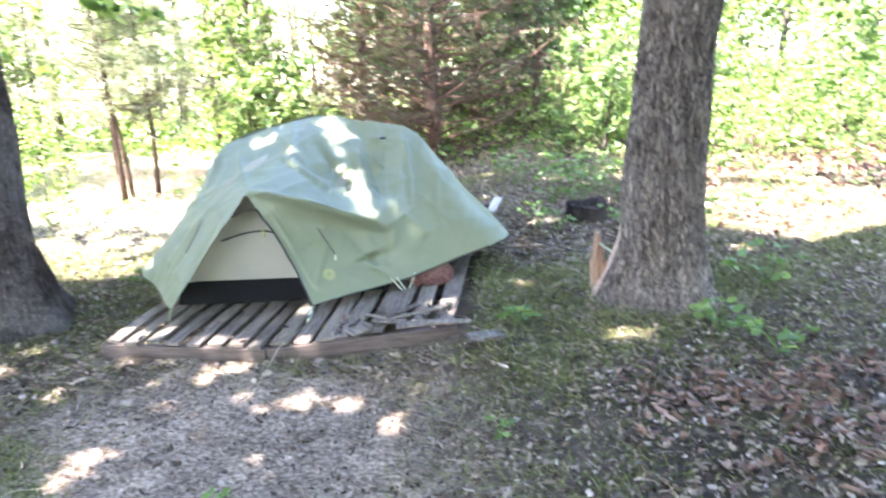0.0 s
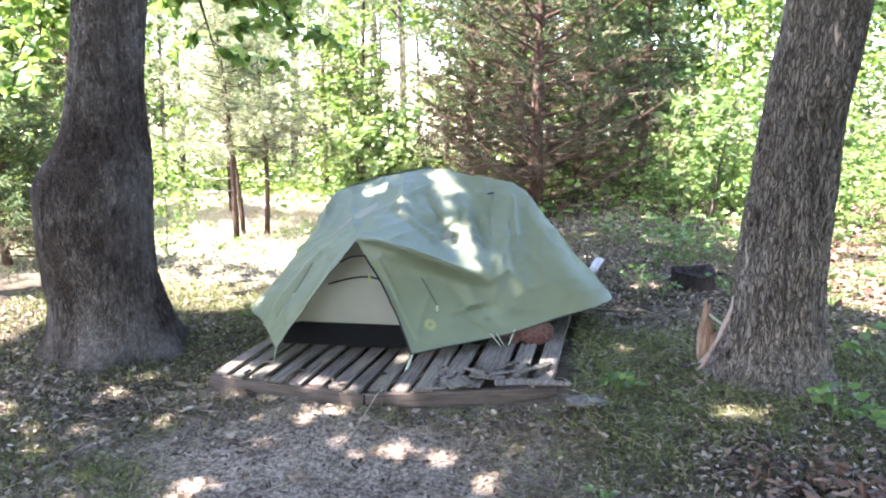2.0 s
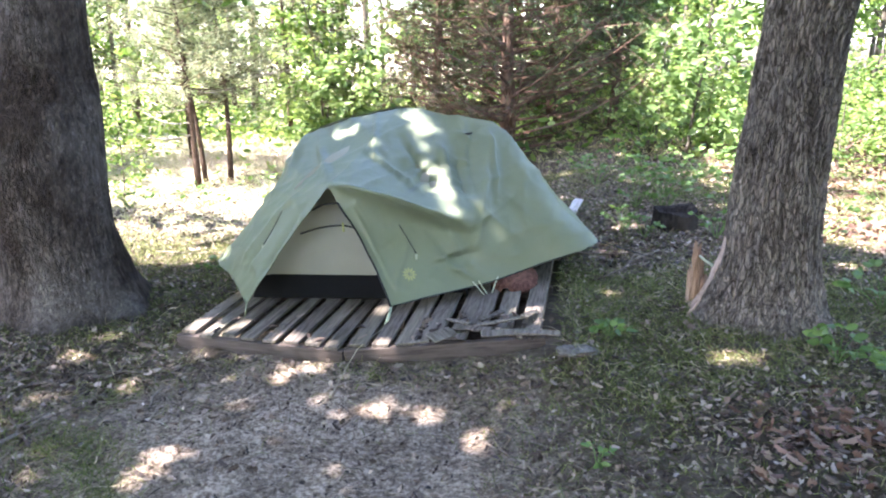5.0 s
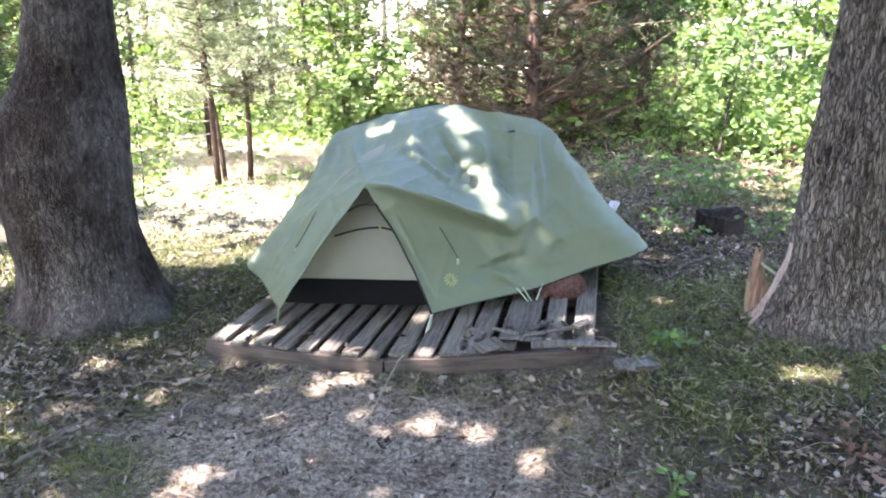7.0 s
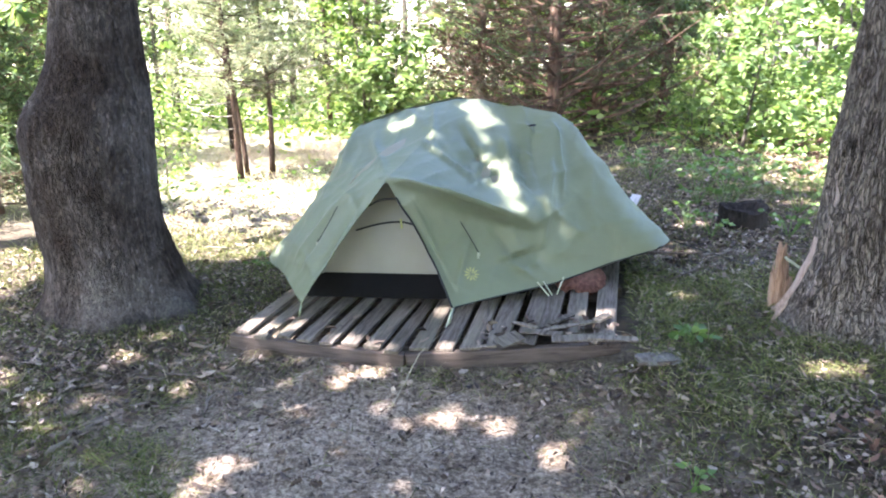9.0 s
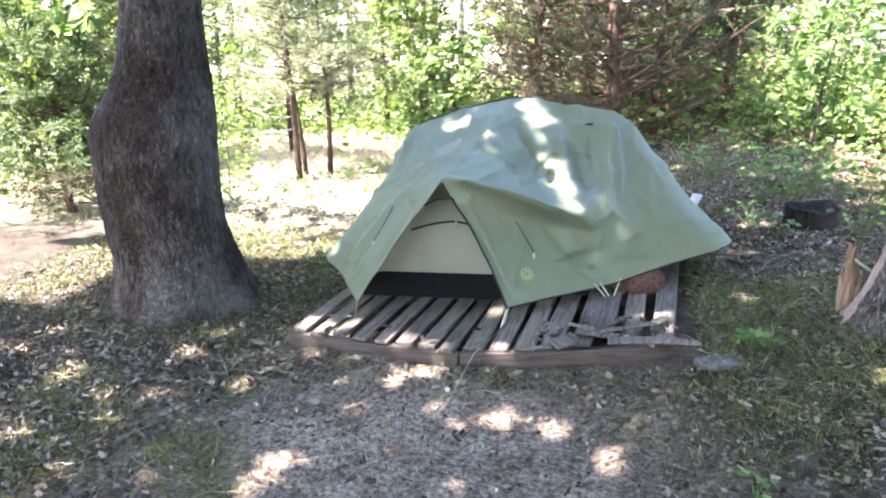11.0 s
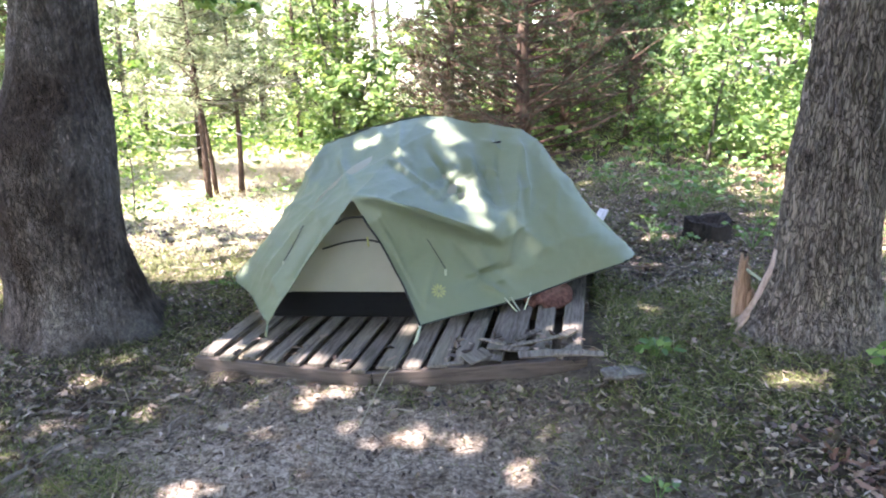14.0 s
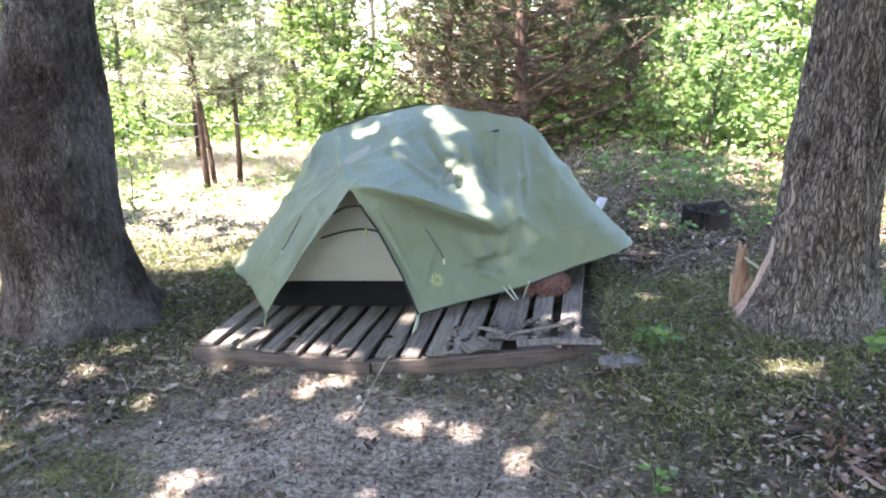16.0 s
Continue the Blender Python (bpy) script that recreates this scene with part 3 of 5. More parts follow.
def build_oaks():
    left = thing("oak_tree", (-2.67, 4.17, -0.02), "large bulging old oak with smooth grey-brown bark", "tree")
    ux, uy = 0.81, 0.58
    prof = [(-0.16, -0.02, 0.56), (-0.06, -0.01, 0.47), (0.03, 0.0, 0.405), (0.13, 0.0, 0.365), (0.30, -0.014, 0.335), (0.47, -0.046, 0.325), (0.69, -0.069, 0.33), (0.91, -0.067, 0.325),
            (1.09, -0.049, 0.31), (1.23, -0.008, 0.268), (1.38, 0.022, 0.232), (1.52, 0.038, 0.218), (1.66, 0.054, 0.206), (2.2, 0.09, 0.2), (3.0, 0.1, 0.19), (4.2, 0.1, 0.18)]
    part("trunk", trunk_mesh("trunk", [(z, c * ux, c * uy, r) for z, c, r in prof], OAK_BARK, 0.010, 4.0, (5, 0.34, 0.6), [(3.75, 1.0, 0.16, 0.03), (4.6, 0.62, 0.09, -0.02)]), left)
    part("limbs", limbs_mesh("limbs", Vector((0.08, 0.06, 4.1)), Vector((-0.5, 0.4, 8.3)), 3.6, 14, OAK_BARK, 3), left)
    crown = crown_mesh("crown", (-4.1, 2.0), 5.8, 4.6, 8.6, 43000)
    crown.transform(Matrix.Translation((2.67, -4.17, 0.02)))
    part("crown", crown, left)
    for k, (a, b, leaves) in enumerate([((-2.55, 4.4, 3.2), (-2.97, 6.2, 1.86), 330), ((-2.55, 4.4, 3.2), (-4.7, 5.9, 1.7), 380), ((-2.5, 4.3, 3.1), (-2.15, 6.1, 1.98), 300), ((-2.8, 4.3, 3.0), (-4.1, 5.5, 1.95), 320)]):
        wood, leaf = hanging_branch(a, b, k + 11, leaves)
        for me in (wood, leaf):
            me.transform(Matrix.Translation((2.67, -4.17, 0.02)))
        bough = part("bough", wood, left)
        part("leaves", leaf, bough)
    right = thing("oak_tree", (1.17, 4.05, 0.2), "leaning oak trunk with rough plated grey bark", "tree")
    prof = [(-0.25, -0.06, 0.56), (-0.08, -0.06, 0.40), (0.06, -0.045, 0.305), (0.29, -0.033, 0.24), (0.47, -0.044, 0.223), (0.76, -0.051, 0.209), (1.04, -0.041, 0.2),
            (1.31, -0.019, 0.19), (1.56, 0.001, 0.186), (1.81, 0.018, 0.182), (2.4, 0.06, 0.175), (4.2, 0.2, 0.16)]
    part("trunk", trunk_mesh("trunk", [(z, c * 0.97, -c * 0.25, r) for z, c, r in prof], PLATY_BARK, 0.026, 5.5, (6, 0.36, 4.19), (), 220, 260), right)
    part("torn_bark", scar_mesh("torn_bark", right.children[0].data, 220, 260, 158, 187, 0.0, 0.40, BARE_WOOD), right, "pale bare wood where bark tore off")
    part("limbs", limbs_mesh("limbs", Vector((0.2, -0.05, 4.1)), Vector((-0.4, 0.6, 8.3)), 3.6, 14, OAK_BARK, 5), right)
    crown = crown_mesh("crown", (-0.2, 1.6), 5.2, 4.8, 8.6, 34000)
    crown.transform(Matrix.Translation((-1.17, -4.05, -0.2)))
    part("crown", crown, right)


build_oaks()


# ---- pallets ----
def build_pallet(at, label, boards, width, length, seed, skew=0.0, broken={}, wide={}):
    """Deck of boards along y on three stringers along x; origin at the front left corner on the ground."""
    r = random.Random(seed)
    pallet = thing("wooden_pallet", at, label, "pallet", "pallets under the tent")
    pitch = width / boards
    for k, y in enumerate((0.02, length / 2, length - 0.02)):
        bm = bmesh.new()
        outline = [(0, 0.0), (width * 0.16, 0.0), (width * 0.18, 0.028), (width * 0.36, 0.028), (width * 0.38, 0.0), (width * 0.62, 0.0), (width * 0.64, 0.028), (width * 0.82, 0.028), (width * 0.84, 0.0), (width, 0.0), (width, 0.105), (width * 0.5, 0.102), (0, 0.105)]
        vs = [bm.verts.new((x, 0, z)) for x, z in outline]
        face = bm.faces.new(vs)
        ext = bmesh.ops.extrude_face_region(bm, geom=[face])
        bmesh.ops.translate(bm, verts=[v for v in ext["geom"] if isinstance(v, bmesh.types.BMVert)], vec=(0, 0.038, 0))
        bmesh.ops.recalc_face_normals(bm, faces=bm.faces)
        bmesh.ops.bevel(bm, geom=list(bm.edges), offset=0.003, segments=1, affect="EDGES")
        me = bpy.data.meshes.new("stringer")
        bm.to_mesh(me)
        bm.free()
        me.materials.append(STRINGER)
        part("stringer", me, pallet, "", pose(y * math.tan(radians(skew)), y - 0.019, 0))
    for i in range(boards):
        w = pitch * r.uniform(0.62, 0.76) * wide.get(i, 1.0)
        start = r.uniform(-0.015, 0.03) + broken.get(i, 0.0)
        run = length - start + r.uniform(-0.01, 0.01)
        turn = skew + r.uniform(-0.7, 0.7)
        me = box_mesh("board", w, run, 0.018, DECK, 0.003, 0.0022, seed * 50 + i)
        if i in broken:
            for v in me.vertices:
                if v.co.y < -run * 0.49:
                    v.co.y += 0.05 * r.uniform(-1, 1) + 0.4 * v.co.x * (1 if i % 2 else -1)
        part("board", me, pallet, "", pose(pitch * (i + 0.5) + r.uniform(-0.006, 0.006) + run / 2 * math.sin(radians(turn)), start + run / 2 * math.cos(radians(turn)), 0.1055 + r.uniform(0, 0.002), r.uniform(-0.2, 0.2), r.uniform(-1.5, 1.5), -turn))
    for i in range(3):
        me = box_mesh("bottom_board", width * 0.98, 0.08, 0.012, DECK, 0.003, 0.002, seed * 70 + i)
        part("bottom_board", me, pallet, "", pose(width / 2, (0.06, length / 2, length - 0.06)[i], -0.014))
    return pallet


build_pallet(pose(-1.735, 3.595, 0.008, 0, 0, -4.8), "weathered grey pallet with sun-bleached boards", 8, 0.86, 1.36, 1)
build_pallet(pose(-0.866, 3.525, 0.012, 0, -5.0, 6.5), "weathered pallet with cracked mossy boards", 8, 0.94, 1.42, 2, 10.0, {3: 0.06, 4: 0.02, 5: 0.20, 6: 0.13}, {7: 1.3, 3: 1.2})
build_pallet(pose(-1.62, 4.975, 0.008, 0, 0, -4.8), "weathered grey pallet under the tent's rear", 8, 0.86, 1.3, 3)
build_pallet(pose(-0.745, 5.0, 0.010, 0, -4.6, 5.0), "weathered grey pallet under the tent's rear", 8, 0.93, 1.36, 4, 8.0)


# ---- tent ----
DECK_Z = 0.135


def grid_surface(cols, across, up):
    """Smooth surface through columns of points (columns, rows, 3)."""
    cols = np.asarray(cols, float)
    t = np.linspace(0, len(cols) - 1, across)
    i = np.minimum(t.astype(int), len(cols) - 2)
    taut = cols[i] + (cols[i + 1] - cols[i]) * (t - i)[:, None, None]
    g = 0.6 * catmull(cols, across) + 0.4 * taut
    t = np.linspace(0, g.shape[1] - 1, up)
    i = np.minimum(t.astype(int), g.shape[1] - 2)
    taut = g[:, i] + (g[:, i + 1] - g[:, i]) * (t - i)[None, :, None]
    return 0.45 * np.stack([catmull(c, up) for c in g]) + 0.55 * taut


def grid_mesh(name, g, mat, smooth=True):
    a, u = g.shape[:2]
    f = [(i * u + j, (i + 1) * u + j, (i + 1) * u + j + 1, i * u + j + 1) for i in range(a - 1) for j in range(u - 1)]
    return mesh_of(name, g.reshape(-1, 3), f, mat, smooth)


def crease(p, out, a, b, depth, width):
    """Push points in or out along a line from a to b, fading to its ends; out is the way off the cloth."""
    a, b = np.array(a), np.array(b)
    ab = b - a
    t = np.clip(((p - a) @ ab) / (ab @ ab), 0, 1)
    off = p - a - t[..., None] * ab
    away = (off * out).sum(-1)
    d = np.linalg.norm(off - 0.92 * away[..., None] * out, axis=-1) + 10 * np.clip(np.abs(away) - 0.12, 0, 1)
    return depth * np.exp(-((d / width) ** 1.35)) * np.sin(np.pi * np.clip(t, 0.02, 0.98)) ** 0.5


def build_tent():
    tent = thing("dome_tent", (-0.85, 4.9, DECK_Z), "sage green dome tent with loose wrinkled fly, door open", "tent")
    top = [(-0.88, 4.88, 1.12), (-1.13, 4.90, 1.06), (-1.45, 4.92, 0.94)]
    door_edge = [(-1.43, 3.82, 0.22), (-1.32, 3.94, 0.41), (-1.19, 4.04, 0.61), (-1.06, 4.12, 0.79), (-0.96, 4.5, 0.935), (-0.84, 4.88, 1.13)]
    door_flap = [(-1.62, 4.10, 0.26), (-1.50, 4.12, 0.44), (-1.38, 4.20, 0.63), (-1.27, 4.30, 0.75), (-1.18, 4.6, 0.89), top[1]]
    left_corner = [(-1.82, 4.40, 0.29), (-1.69, 4.45, 0.44), (-1.60, 4.55, 0.58), (-1.53, 4.70, 0.74), (-1.48, 4.8, 0.86), top[2]]
    left_rear = [(-1.78, 5.95, 0.22), (-1.62, 5.7, 0.45), (-1.50, 5.45, 0.66), (-1.40, 5.25, 0.83), (-1.32, 5.08, 0.94), (-1.28, 4.96, 1.02)]
    rear = [(-0.75, 6.45, 0.20), (-0.76, 6.1, 0.46), (-0.78, 5.75, 0.72), (-0.80, 5.45, 0.92), (-0.82, 5.2, 1.06), (-0.84, 4.94, 1.135)]
    right_rear = [(0.12, 5.95, 0.30), (-0.02, 5.7, 0.52), (-0.14, 5.45, 0.72), (-0.26, 5.2, 0.88), (-0.38, 5.0, 1.0), (-0.48, 4.87, 1.08)]
    right_corner = [(0.345, 4.53, 0.44), (0.165, 4.58, 0.60), (0.025, 4.62, 0.765), (-0.12, 4.68, 0.93), (-0.20, 4.72, 1.025), (-0.275, 4.76, 1.075)]
    right_panel = [(0.01, 4.37, 0.33), (-0.09, 4.38, 0.52), (-0.18, 4.43, 0.67), (-0.27, 4.50, 0.80), (-0.34, 4.62, 0.94), (-0.46, 4.80, 1.10)]
    brow_end = [(-0.27, 4.20, 0.26), (-0.30, 4.24, 0.41), (-0.33, 4.24, 0.53), (-0.385, 4.18, 0.635), (-0.45, 4.50, 0.82), (-0.56, 4.83, 1.10)]
    brow_middle = [(-0.53, 4.00, 0.24), (-0.60, 4.08, 0.40), (-0.735, 4.12, 0.60), (-0.88, 4.09, 0.78), (-0.81, 4.50, 0.93), (-0.70, 4.87, 1.13)]
    door_edge_right = [(-0.69, 3.89, 0.22), (-0.78, 3.98, 0.38), (-0.91, 4.06, 0.57), (-1.06, 4.12, 0.79), (-0.96, 4.50, 0.935), (-0.84, 4.88, 1.13)]
    cols = [door_edge, door_flap, left_corner, left_rear, rear, right_rear, right_corner, right_panel, brow_end, brow_middle, door_edge_right]
    g = grid_surface(cols, 261, 100)
    g[..., 0] -= 0.03 * ss((-0.15 - g[..., 0]) / 0.4)
    g[..., 2] -= 0.012
    p = g.reshape(-1, 3)
    lift = np.zeros(len(p))
    mid = np.array([-0.85, 4.95, 0.3])
    out = p - mid
    out /= np.linalg.norm(out, axis=1, keepdims=True)
    brow_folds = [((-1.10, 4.10, 0.80), (-0.36, 4.12, 0.62), 0.045, 0.016), ((-0.30, 4.70, 1.03), (-0.24, 4.42, 0.66), 0.022, 0.02), ((-0.40, 4.72, 1.03), (-0.33, 4.36, 0.72), -0.022, 0.022), ((-0.52, 4.06, 0.45), (-0.34, 4.2, 0.28), 0.02, 0.016),
        ((-0.56, 4.04, 0.36), (-0.30, 4.22, 0.42), -0.02, 0.018), ((-1.0, 4.5, 0.93), (-0.62, 4.22, 0.76), 0.024, 0.016), ((-0.8, 4.6, 0.98), (-0.50, 4.28, 0.74), -0.024, 0.018), ((-0.95, 4.42, 0.90), (-0.42, 4.35, 0.74), -0.03, 0.07),
        ((-0.85, 4.1, 0.67), (-0.42, 4.16, 0.55), -0.004, 0.03), ((-0.55, 4.62, 0.96), (-0.40, 4.22, 0.68), 0.03, 0.03), ((-0.45, 4.6, 0.93), (-0.36, 4.3, 0.70), -0.03, 0.03)]
    hood_folds = [((-1.0, 4.09, 0.78), (-0.42, 4.11, 0.60), 0.024, 0.014), ((-0.906, 4.114, 0.786), (-0.668, 4.483, 0.846), 0.03, 0.016), ((-0.86, 4.2, 0.79), (-0.60, 4.56, 0.90), -0.024, 0.02), ((-0.754, 4.078, 0.732), (-0.616, 4.533, 0.889), 0.03, 0.016),
        ((-0.69, 4.2, 0.75), (-0.56, 4.55, 0.88), -0.026, 0.018), ((-0.716, 4.062, 0.71), (-0.565, 4.44, 0.808), 0.024, 0.014), ((-0.664, 4.074, 0.701), (-0.435, 4.089, 0.617), 0.022, 0.012), ((-0.60, 4.2, 0.72), (-0.50, 4.59, 0.87), -0.02, 0.016)]
    side_folds = [((-0.301, 4.688, 1.0), (-0.29, 4.312, 0.654), 0.022, 0.03), ((-0.29, 4.33, 0.67), (-0.33, 4.19, 0.36), 0.012, 0.03), ((-0.52, 4.723, 0.984), (-0.355, 4.646, 0.957), 0.014, 0.012), ((-0.505, 4.59, 0.873), (-0.375, 4.549, 0.854), 0.016, 0.012),
        ((-0.607, 4.194, 0.573), (-0.42, 4.16, 0.36), -0.012, 0.02), ((-0.507, 4.154, 0.40), (-0.362, 4.258, 0.454), 0.007, 0.012), ((-0.431, 4.137, 0.334), (-0.339, 4.237, 0.365), 0.006, 0.010), ((-0.714, 3.963, 0.298), (-0.671, 4.14, 0.49), 0.016, 0.016)]
    flap_folds = [((-0.956, 4.088, 0.676), (-0.751, 3.967, 0.332), 0.016, 0.014), ((-0.899, 4.075, 0.552), (-0.719, 3.939, 0.269), -0.014, 0.014), ((-1.344, 4.752, 0.9), (-1.117, 4.212, 0.793), 0.016, 0.014), ((-1.451, 4.931, 0.94), (-1.47, 4.575, 0.735), 0.02, 0.02),
        ((-1.278, 4.228, 0.718), (-1.582, 4.108, 0.351), 0.022, 0.02), ((-1.20, 4.15, 0.66), (-1.46, 3.86, 0.28), -0.016, 0.02), ((-1.35, 4.2, 0.65), (-1.54, 4.02, 0.32), -0.014, 0.016), ((-1.0, 4.9, 1.08), (-0.90, 4.35, 0.86), 0.012, 0.012)]
    for a, b, depth, width in brow_folds + hood_folds + side_folds + flap_folds:
        lift += crease(p, out, a, b, 1.5 * depth, width)
    def ridged(q, a, b, c, k):
        return (1 - abs(noise.noise(Vector((a @ q, b @ q, c @ q))))) ** k

    ways = [(np.array((3.0, 1.5, 2.5)), np.array((0.8, -0.5, -1.2)), np.array((0.5, 1.5, 0.4)), 0.016), (np.array((-2.2, 1.0, 3.6)), np.array((1.2, 0.6, 0.9)), np.array((0.4, 1.4, 0.3)), 0.013), (np.array((5.5, -2.0, 3.5)), np.array((-0.8, 1.8, 1.6)), np.array((1.5, 2.5, 0.6)), 0.008), (np.array((6.5, 3.0, -6.0)), np.array((1.8, 1.0, 1.8)), np.array((1.5, 1.5, 1.5)), 0.006)]
    fine = np.array([noise.noise(Vector(q) * 3.5) * 0.005 + sum(0.75 * w * (ridged(q, a, b, c, 7) - 0.3) for a, b, c, w in ways) for q in p])
    row = np.tile(np.linspace(0, 1, g.shape[1]), g.shape[0])
    calm = 0.2 + 0.8 * ss((row - 0.01) / 0.1) * (1 - 0.5 * ss((row - 0.85) / 0.15))
    fine = fine * calm
    g = (p + out * (lift + fine)[:, None]).reshape(g.shape)
    home = Matrix.Translation((0.85, -4.9, -DECK_Z))
    nudged = Matrix.Translation((0.82, -4.9, -DECK_Z))
    g[0, 58:] = g[-1, 58:] = (g[0, 58:] + g[-1, 58:]) / 2
    me = grid_mesh("fly", g, FLY)
    me.transform(home)
    bm = bmesh.new()
    bm.from_mesh(me)
    bmesh.ops.remove_doubles(bm, verts=bm.verts, dist=0.0005)
    bm.to_mesh(me)
    bm.free()
    fly = part("fly", me, tent, "wrinkled sage green nylon rainfly with faded emblem")
    me.shade_smooth()

    def seam(name, pts, r, mat, parent, label=""):
        m = mesh_of(name, *tube(pts, [r] * len(pts), 6), mat, True)
        m.transform(home)
        return part(name, m, parent, label)

    o = np.array([0, -0.004, 0.0])
    seam("door_tape", g[-1, 0:56:4] + o, 0.0055, TRIM, fly)
    seam("door_tape", g[0, 0:56:4] + o, 0.003, FLY, fly)
    hem = g[138:261:6, 0]
    seam("hem_tape", hem, 0.004, TRIM, fly)
    seam("hem_tape", g[0:139:6, 0], 0.004, FLY, fly)
    # pull cords with toggles on both vestibule sides
    for i, j0, j1 in ((231, 41, 24), (20, 41, 22)):
        line = g[i, j1:j0:3] + np.array([0, -0.012, 0.004])
        seam("door_tie", line, 0.0026, TRIM, fly)
        seam("toggle", [line[0], line[0] + np.array([0, -0.004, -0.03])], 0.007, PALE, fly, "pale toggle")
    for i, j in ((183, 88),):
        q = g[i, j]
        seam("vent_tab", [q + np.array([-0.025, -0.012, 0.0]), q + np.array([0.025, -0.012, 0.01])], 0.006, TRIM, fly)
    # faded leaf-shaped print near the front hem
    c = g[240, 14]
    e1 = g[244, 14] - g[236, 14]
    e1 = e1 / np.linalg.norm(e1)
    e2 = g[240, 18] - g[240, 10]
    e2 = e2 / np.linalg.norm(e2)
    nn = np.cross(e1, e2)
    nn = nn if nn[1] < 0 else -nn
    v, f = [], []
    for k in range(11):
        a = 2 * math.pi * k / 11
        d = math.cos(a) * e1 + math.sin(a) * e2
        s = -math.sin(a) * e1 + math.cos(a) * e2
        b = len(v)
        v += [c + nn * 0.014 + d * 0.006, c + nn * 0.014 + d * 0.026 + s * 0.004, c + nn * 0.014 + d * 0.04, c + nn * 0.014 + d * 0.026 - s * 0.004]
        f.append((b, b + 1, b + 2, b + 3))
    m = mesh_of("emblem", v, f, EMBLEM)
    m.transform(home)
    part("emblem", m, fly, "faded yellow emblem")

    # inner tent: black tub, cream canopy
    floor = np.array([(-1.50, 4.08), (-0.36, 4.22), (-0.20, 5.95), (-1.34, 6.0)])
    ring = []
    for k in range(4):
        a, b = floor[k], floor[(k + 1) % 4]
        ring += [a + (b - a) * t for t in np.linspace(0, 1, 12, endpoint=False)]
    ring = np.array(ring + [ring[0]])
    mid2 = ring.mean(0)
    rows = []
    for x, y in ring:
        col = []
        for h, k in ((0.145, 1.0), (0.205, 0.985), (0.272, 0.967)):
            col.append((mid2[0] + (x - mid2[0]) * k, mid2[1] + (y - mid2[1]) * k, h))
        rows.append(col)
    m = grid_mesh("tub_floor", np.array(rows), TUB)
    base = mesh_of("tub_floor", [(x, y, 0.147) for x, y in ring[:-1]], [tuple(range(len(ring) - 1))], TUB)
    vs, fs = joined([([tuple(v.co) for v in m.vertices], [tuple(q.vertices) for q in m.polygons]), ([tuple(v.co) for v in base.vertices], [tuple(q.vertices) for q in base.polygons])])
    m = mesh_of("tub_floor", vs, fs, TUB, True)
    m.transform(nudged)
    part("tub_floor", m, tent, "black bathtub floor fabric")
    rows = []
    for x, y in ring:
        col = []
        for h, k in ((0.268, 0.968), (0.45, 0.90), (0.60, 0.81), (0.75, 0.67), (0.88, 0.46), (0.97, 0.15)):
            col.append((mid2[0] + (x - mid2[0]) * k, mid2[1] - 0.15 * (h - 0.3) + (y - mid2[1]) * k, h))
        rows.append(col)
    gi = grid_surface(rows, 97, 30)
    pi_ = gi.reshape(-1, 3)
    gi = (pi_ + np.array([[0, noise.noise(Vector(q) * 4) * 0.012, 0] for q in pi_])).reshape(gi.shape)
    m = grid_mesh("inner_canopy", gi, INNER)
    m.transform(nudged)
    inner = part("inner_canopy", m, tent, "cream inner tent wall")
    # curved door zips on the front wall
    for pts in (((-1.27, 4.15, 0.50), (-1.15, 4.15, 0.539), (-1.03, 4.15, 0.556), (-0.93, 4.15, 0.535)), ((-1.19, 4.12, 0.64), (-1.12, 4.12, 0.675), (-1.0, 4.12, 0.687))):
        seam("door_zip", catmull(pts, 14), 0.0055, TRIM, inner)
    seam("zip_pull", [(-1.03, 4.14, 0.575), (-1.025, 4.14, 0.525)], 0.006, EMBLEM, inner)
    # poles: ridge and two crossing arches under the fly
    arch = [(-1.5, 4.10, 0.15), (-1.36, 4.3, 0.62), (-1.1, 4.62, 0.9), (-0.82, 4.95, 1.075), (-0.5, 5.3, 0.93), (-0.28, 5.7, 0.62), (-0.2, 5.95, 0.15)]
    seam("pole", catmull(arch, 30), 0.006, TRIM, tent, "dark tent pole")
    arch = [(-0.36, 4.22, 0.15), (-0.46, 4.45, 0.62), (-0.62, 4.72, 0.9), (-0.82, 4.95, 1.08), (-1.05, 5.3, 0.93), (-1.26, 5.7, 0.62), (-1.34, 6.0, 0.15)]
    seam("pole", catmull(arch, 30), 0.006, TRIM, tent, "dark tent pole")
    # webbing legs at the right hand side and guy cords
    for a, b in (((-0.33, 4.17, 0.27), (-0.245, 4.19, 0.165)), ((-0.30, 4.19, 0.27), (-0.235, 4.2, 0.165)), ((-0.2, 4.25, 0.28), (-0.24, 4.195, 0.165))):
        seam("webbing_strap", [a, b], 0.004, PALE, tent, "pale green webbing strap")
    fr, fl, lt = g[-1, 0], g[0, 0], g[52, 0]
    seam("guy_loop", [fr, fr + np.array([-0.005, -0.02, -0.035]), fr + np.array([-0.012, -0.08, -0.072])], 0.009, PALE, tent, "pale corner webbing")
    seam("guy_loop", [fl, fl + np.array([-0.005, -0.02, -0.065])], 0.006, FLY, tent, "pale corner webbing")
    seam("guy_cord", [fr + np.array([-0.012, -0.08, -0.072]), (-0.80, 3.5, 0.14), (-0.86, 3.2, 0.02), (-0.87, 3.12, 0.0)], 0.0022, CORD, tent, "thin pale guy cord")
    seam("guy_cord", [lt, (-2.3, 4.85, 0.14), (-2.8, 5.3, 0.0)], 0.003, CORD, tent, "thin pale guy cord")
    rt = g[156, 0]
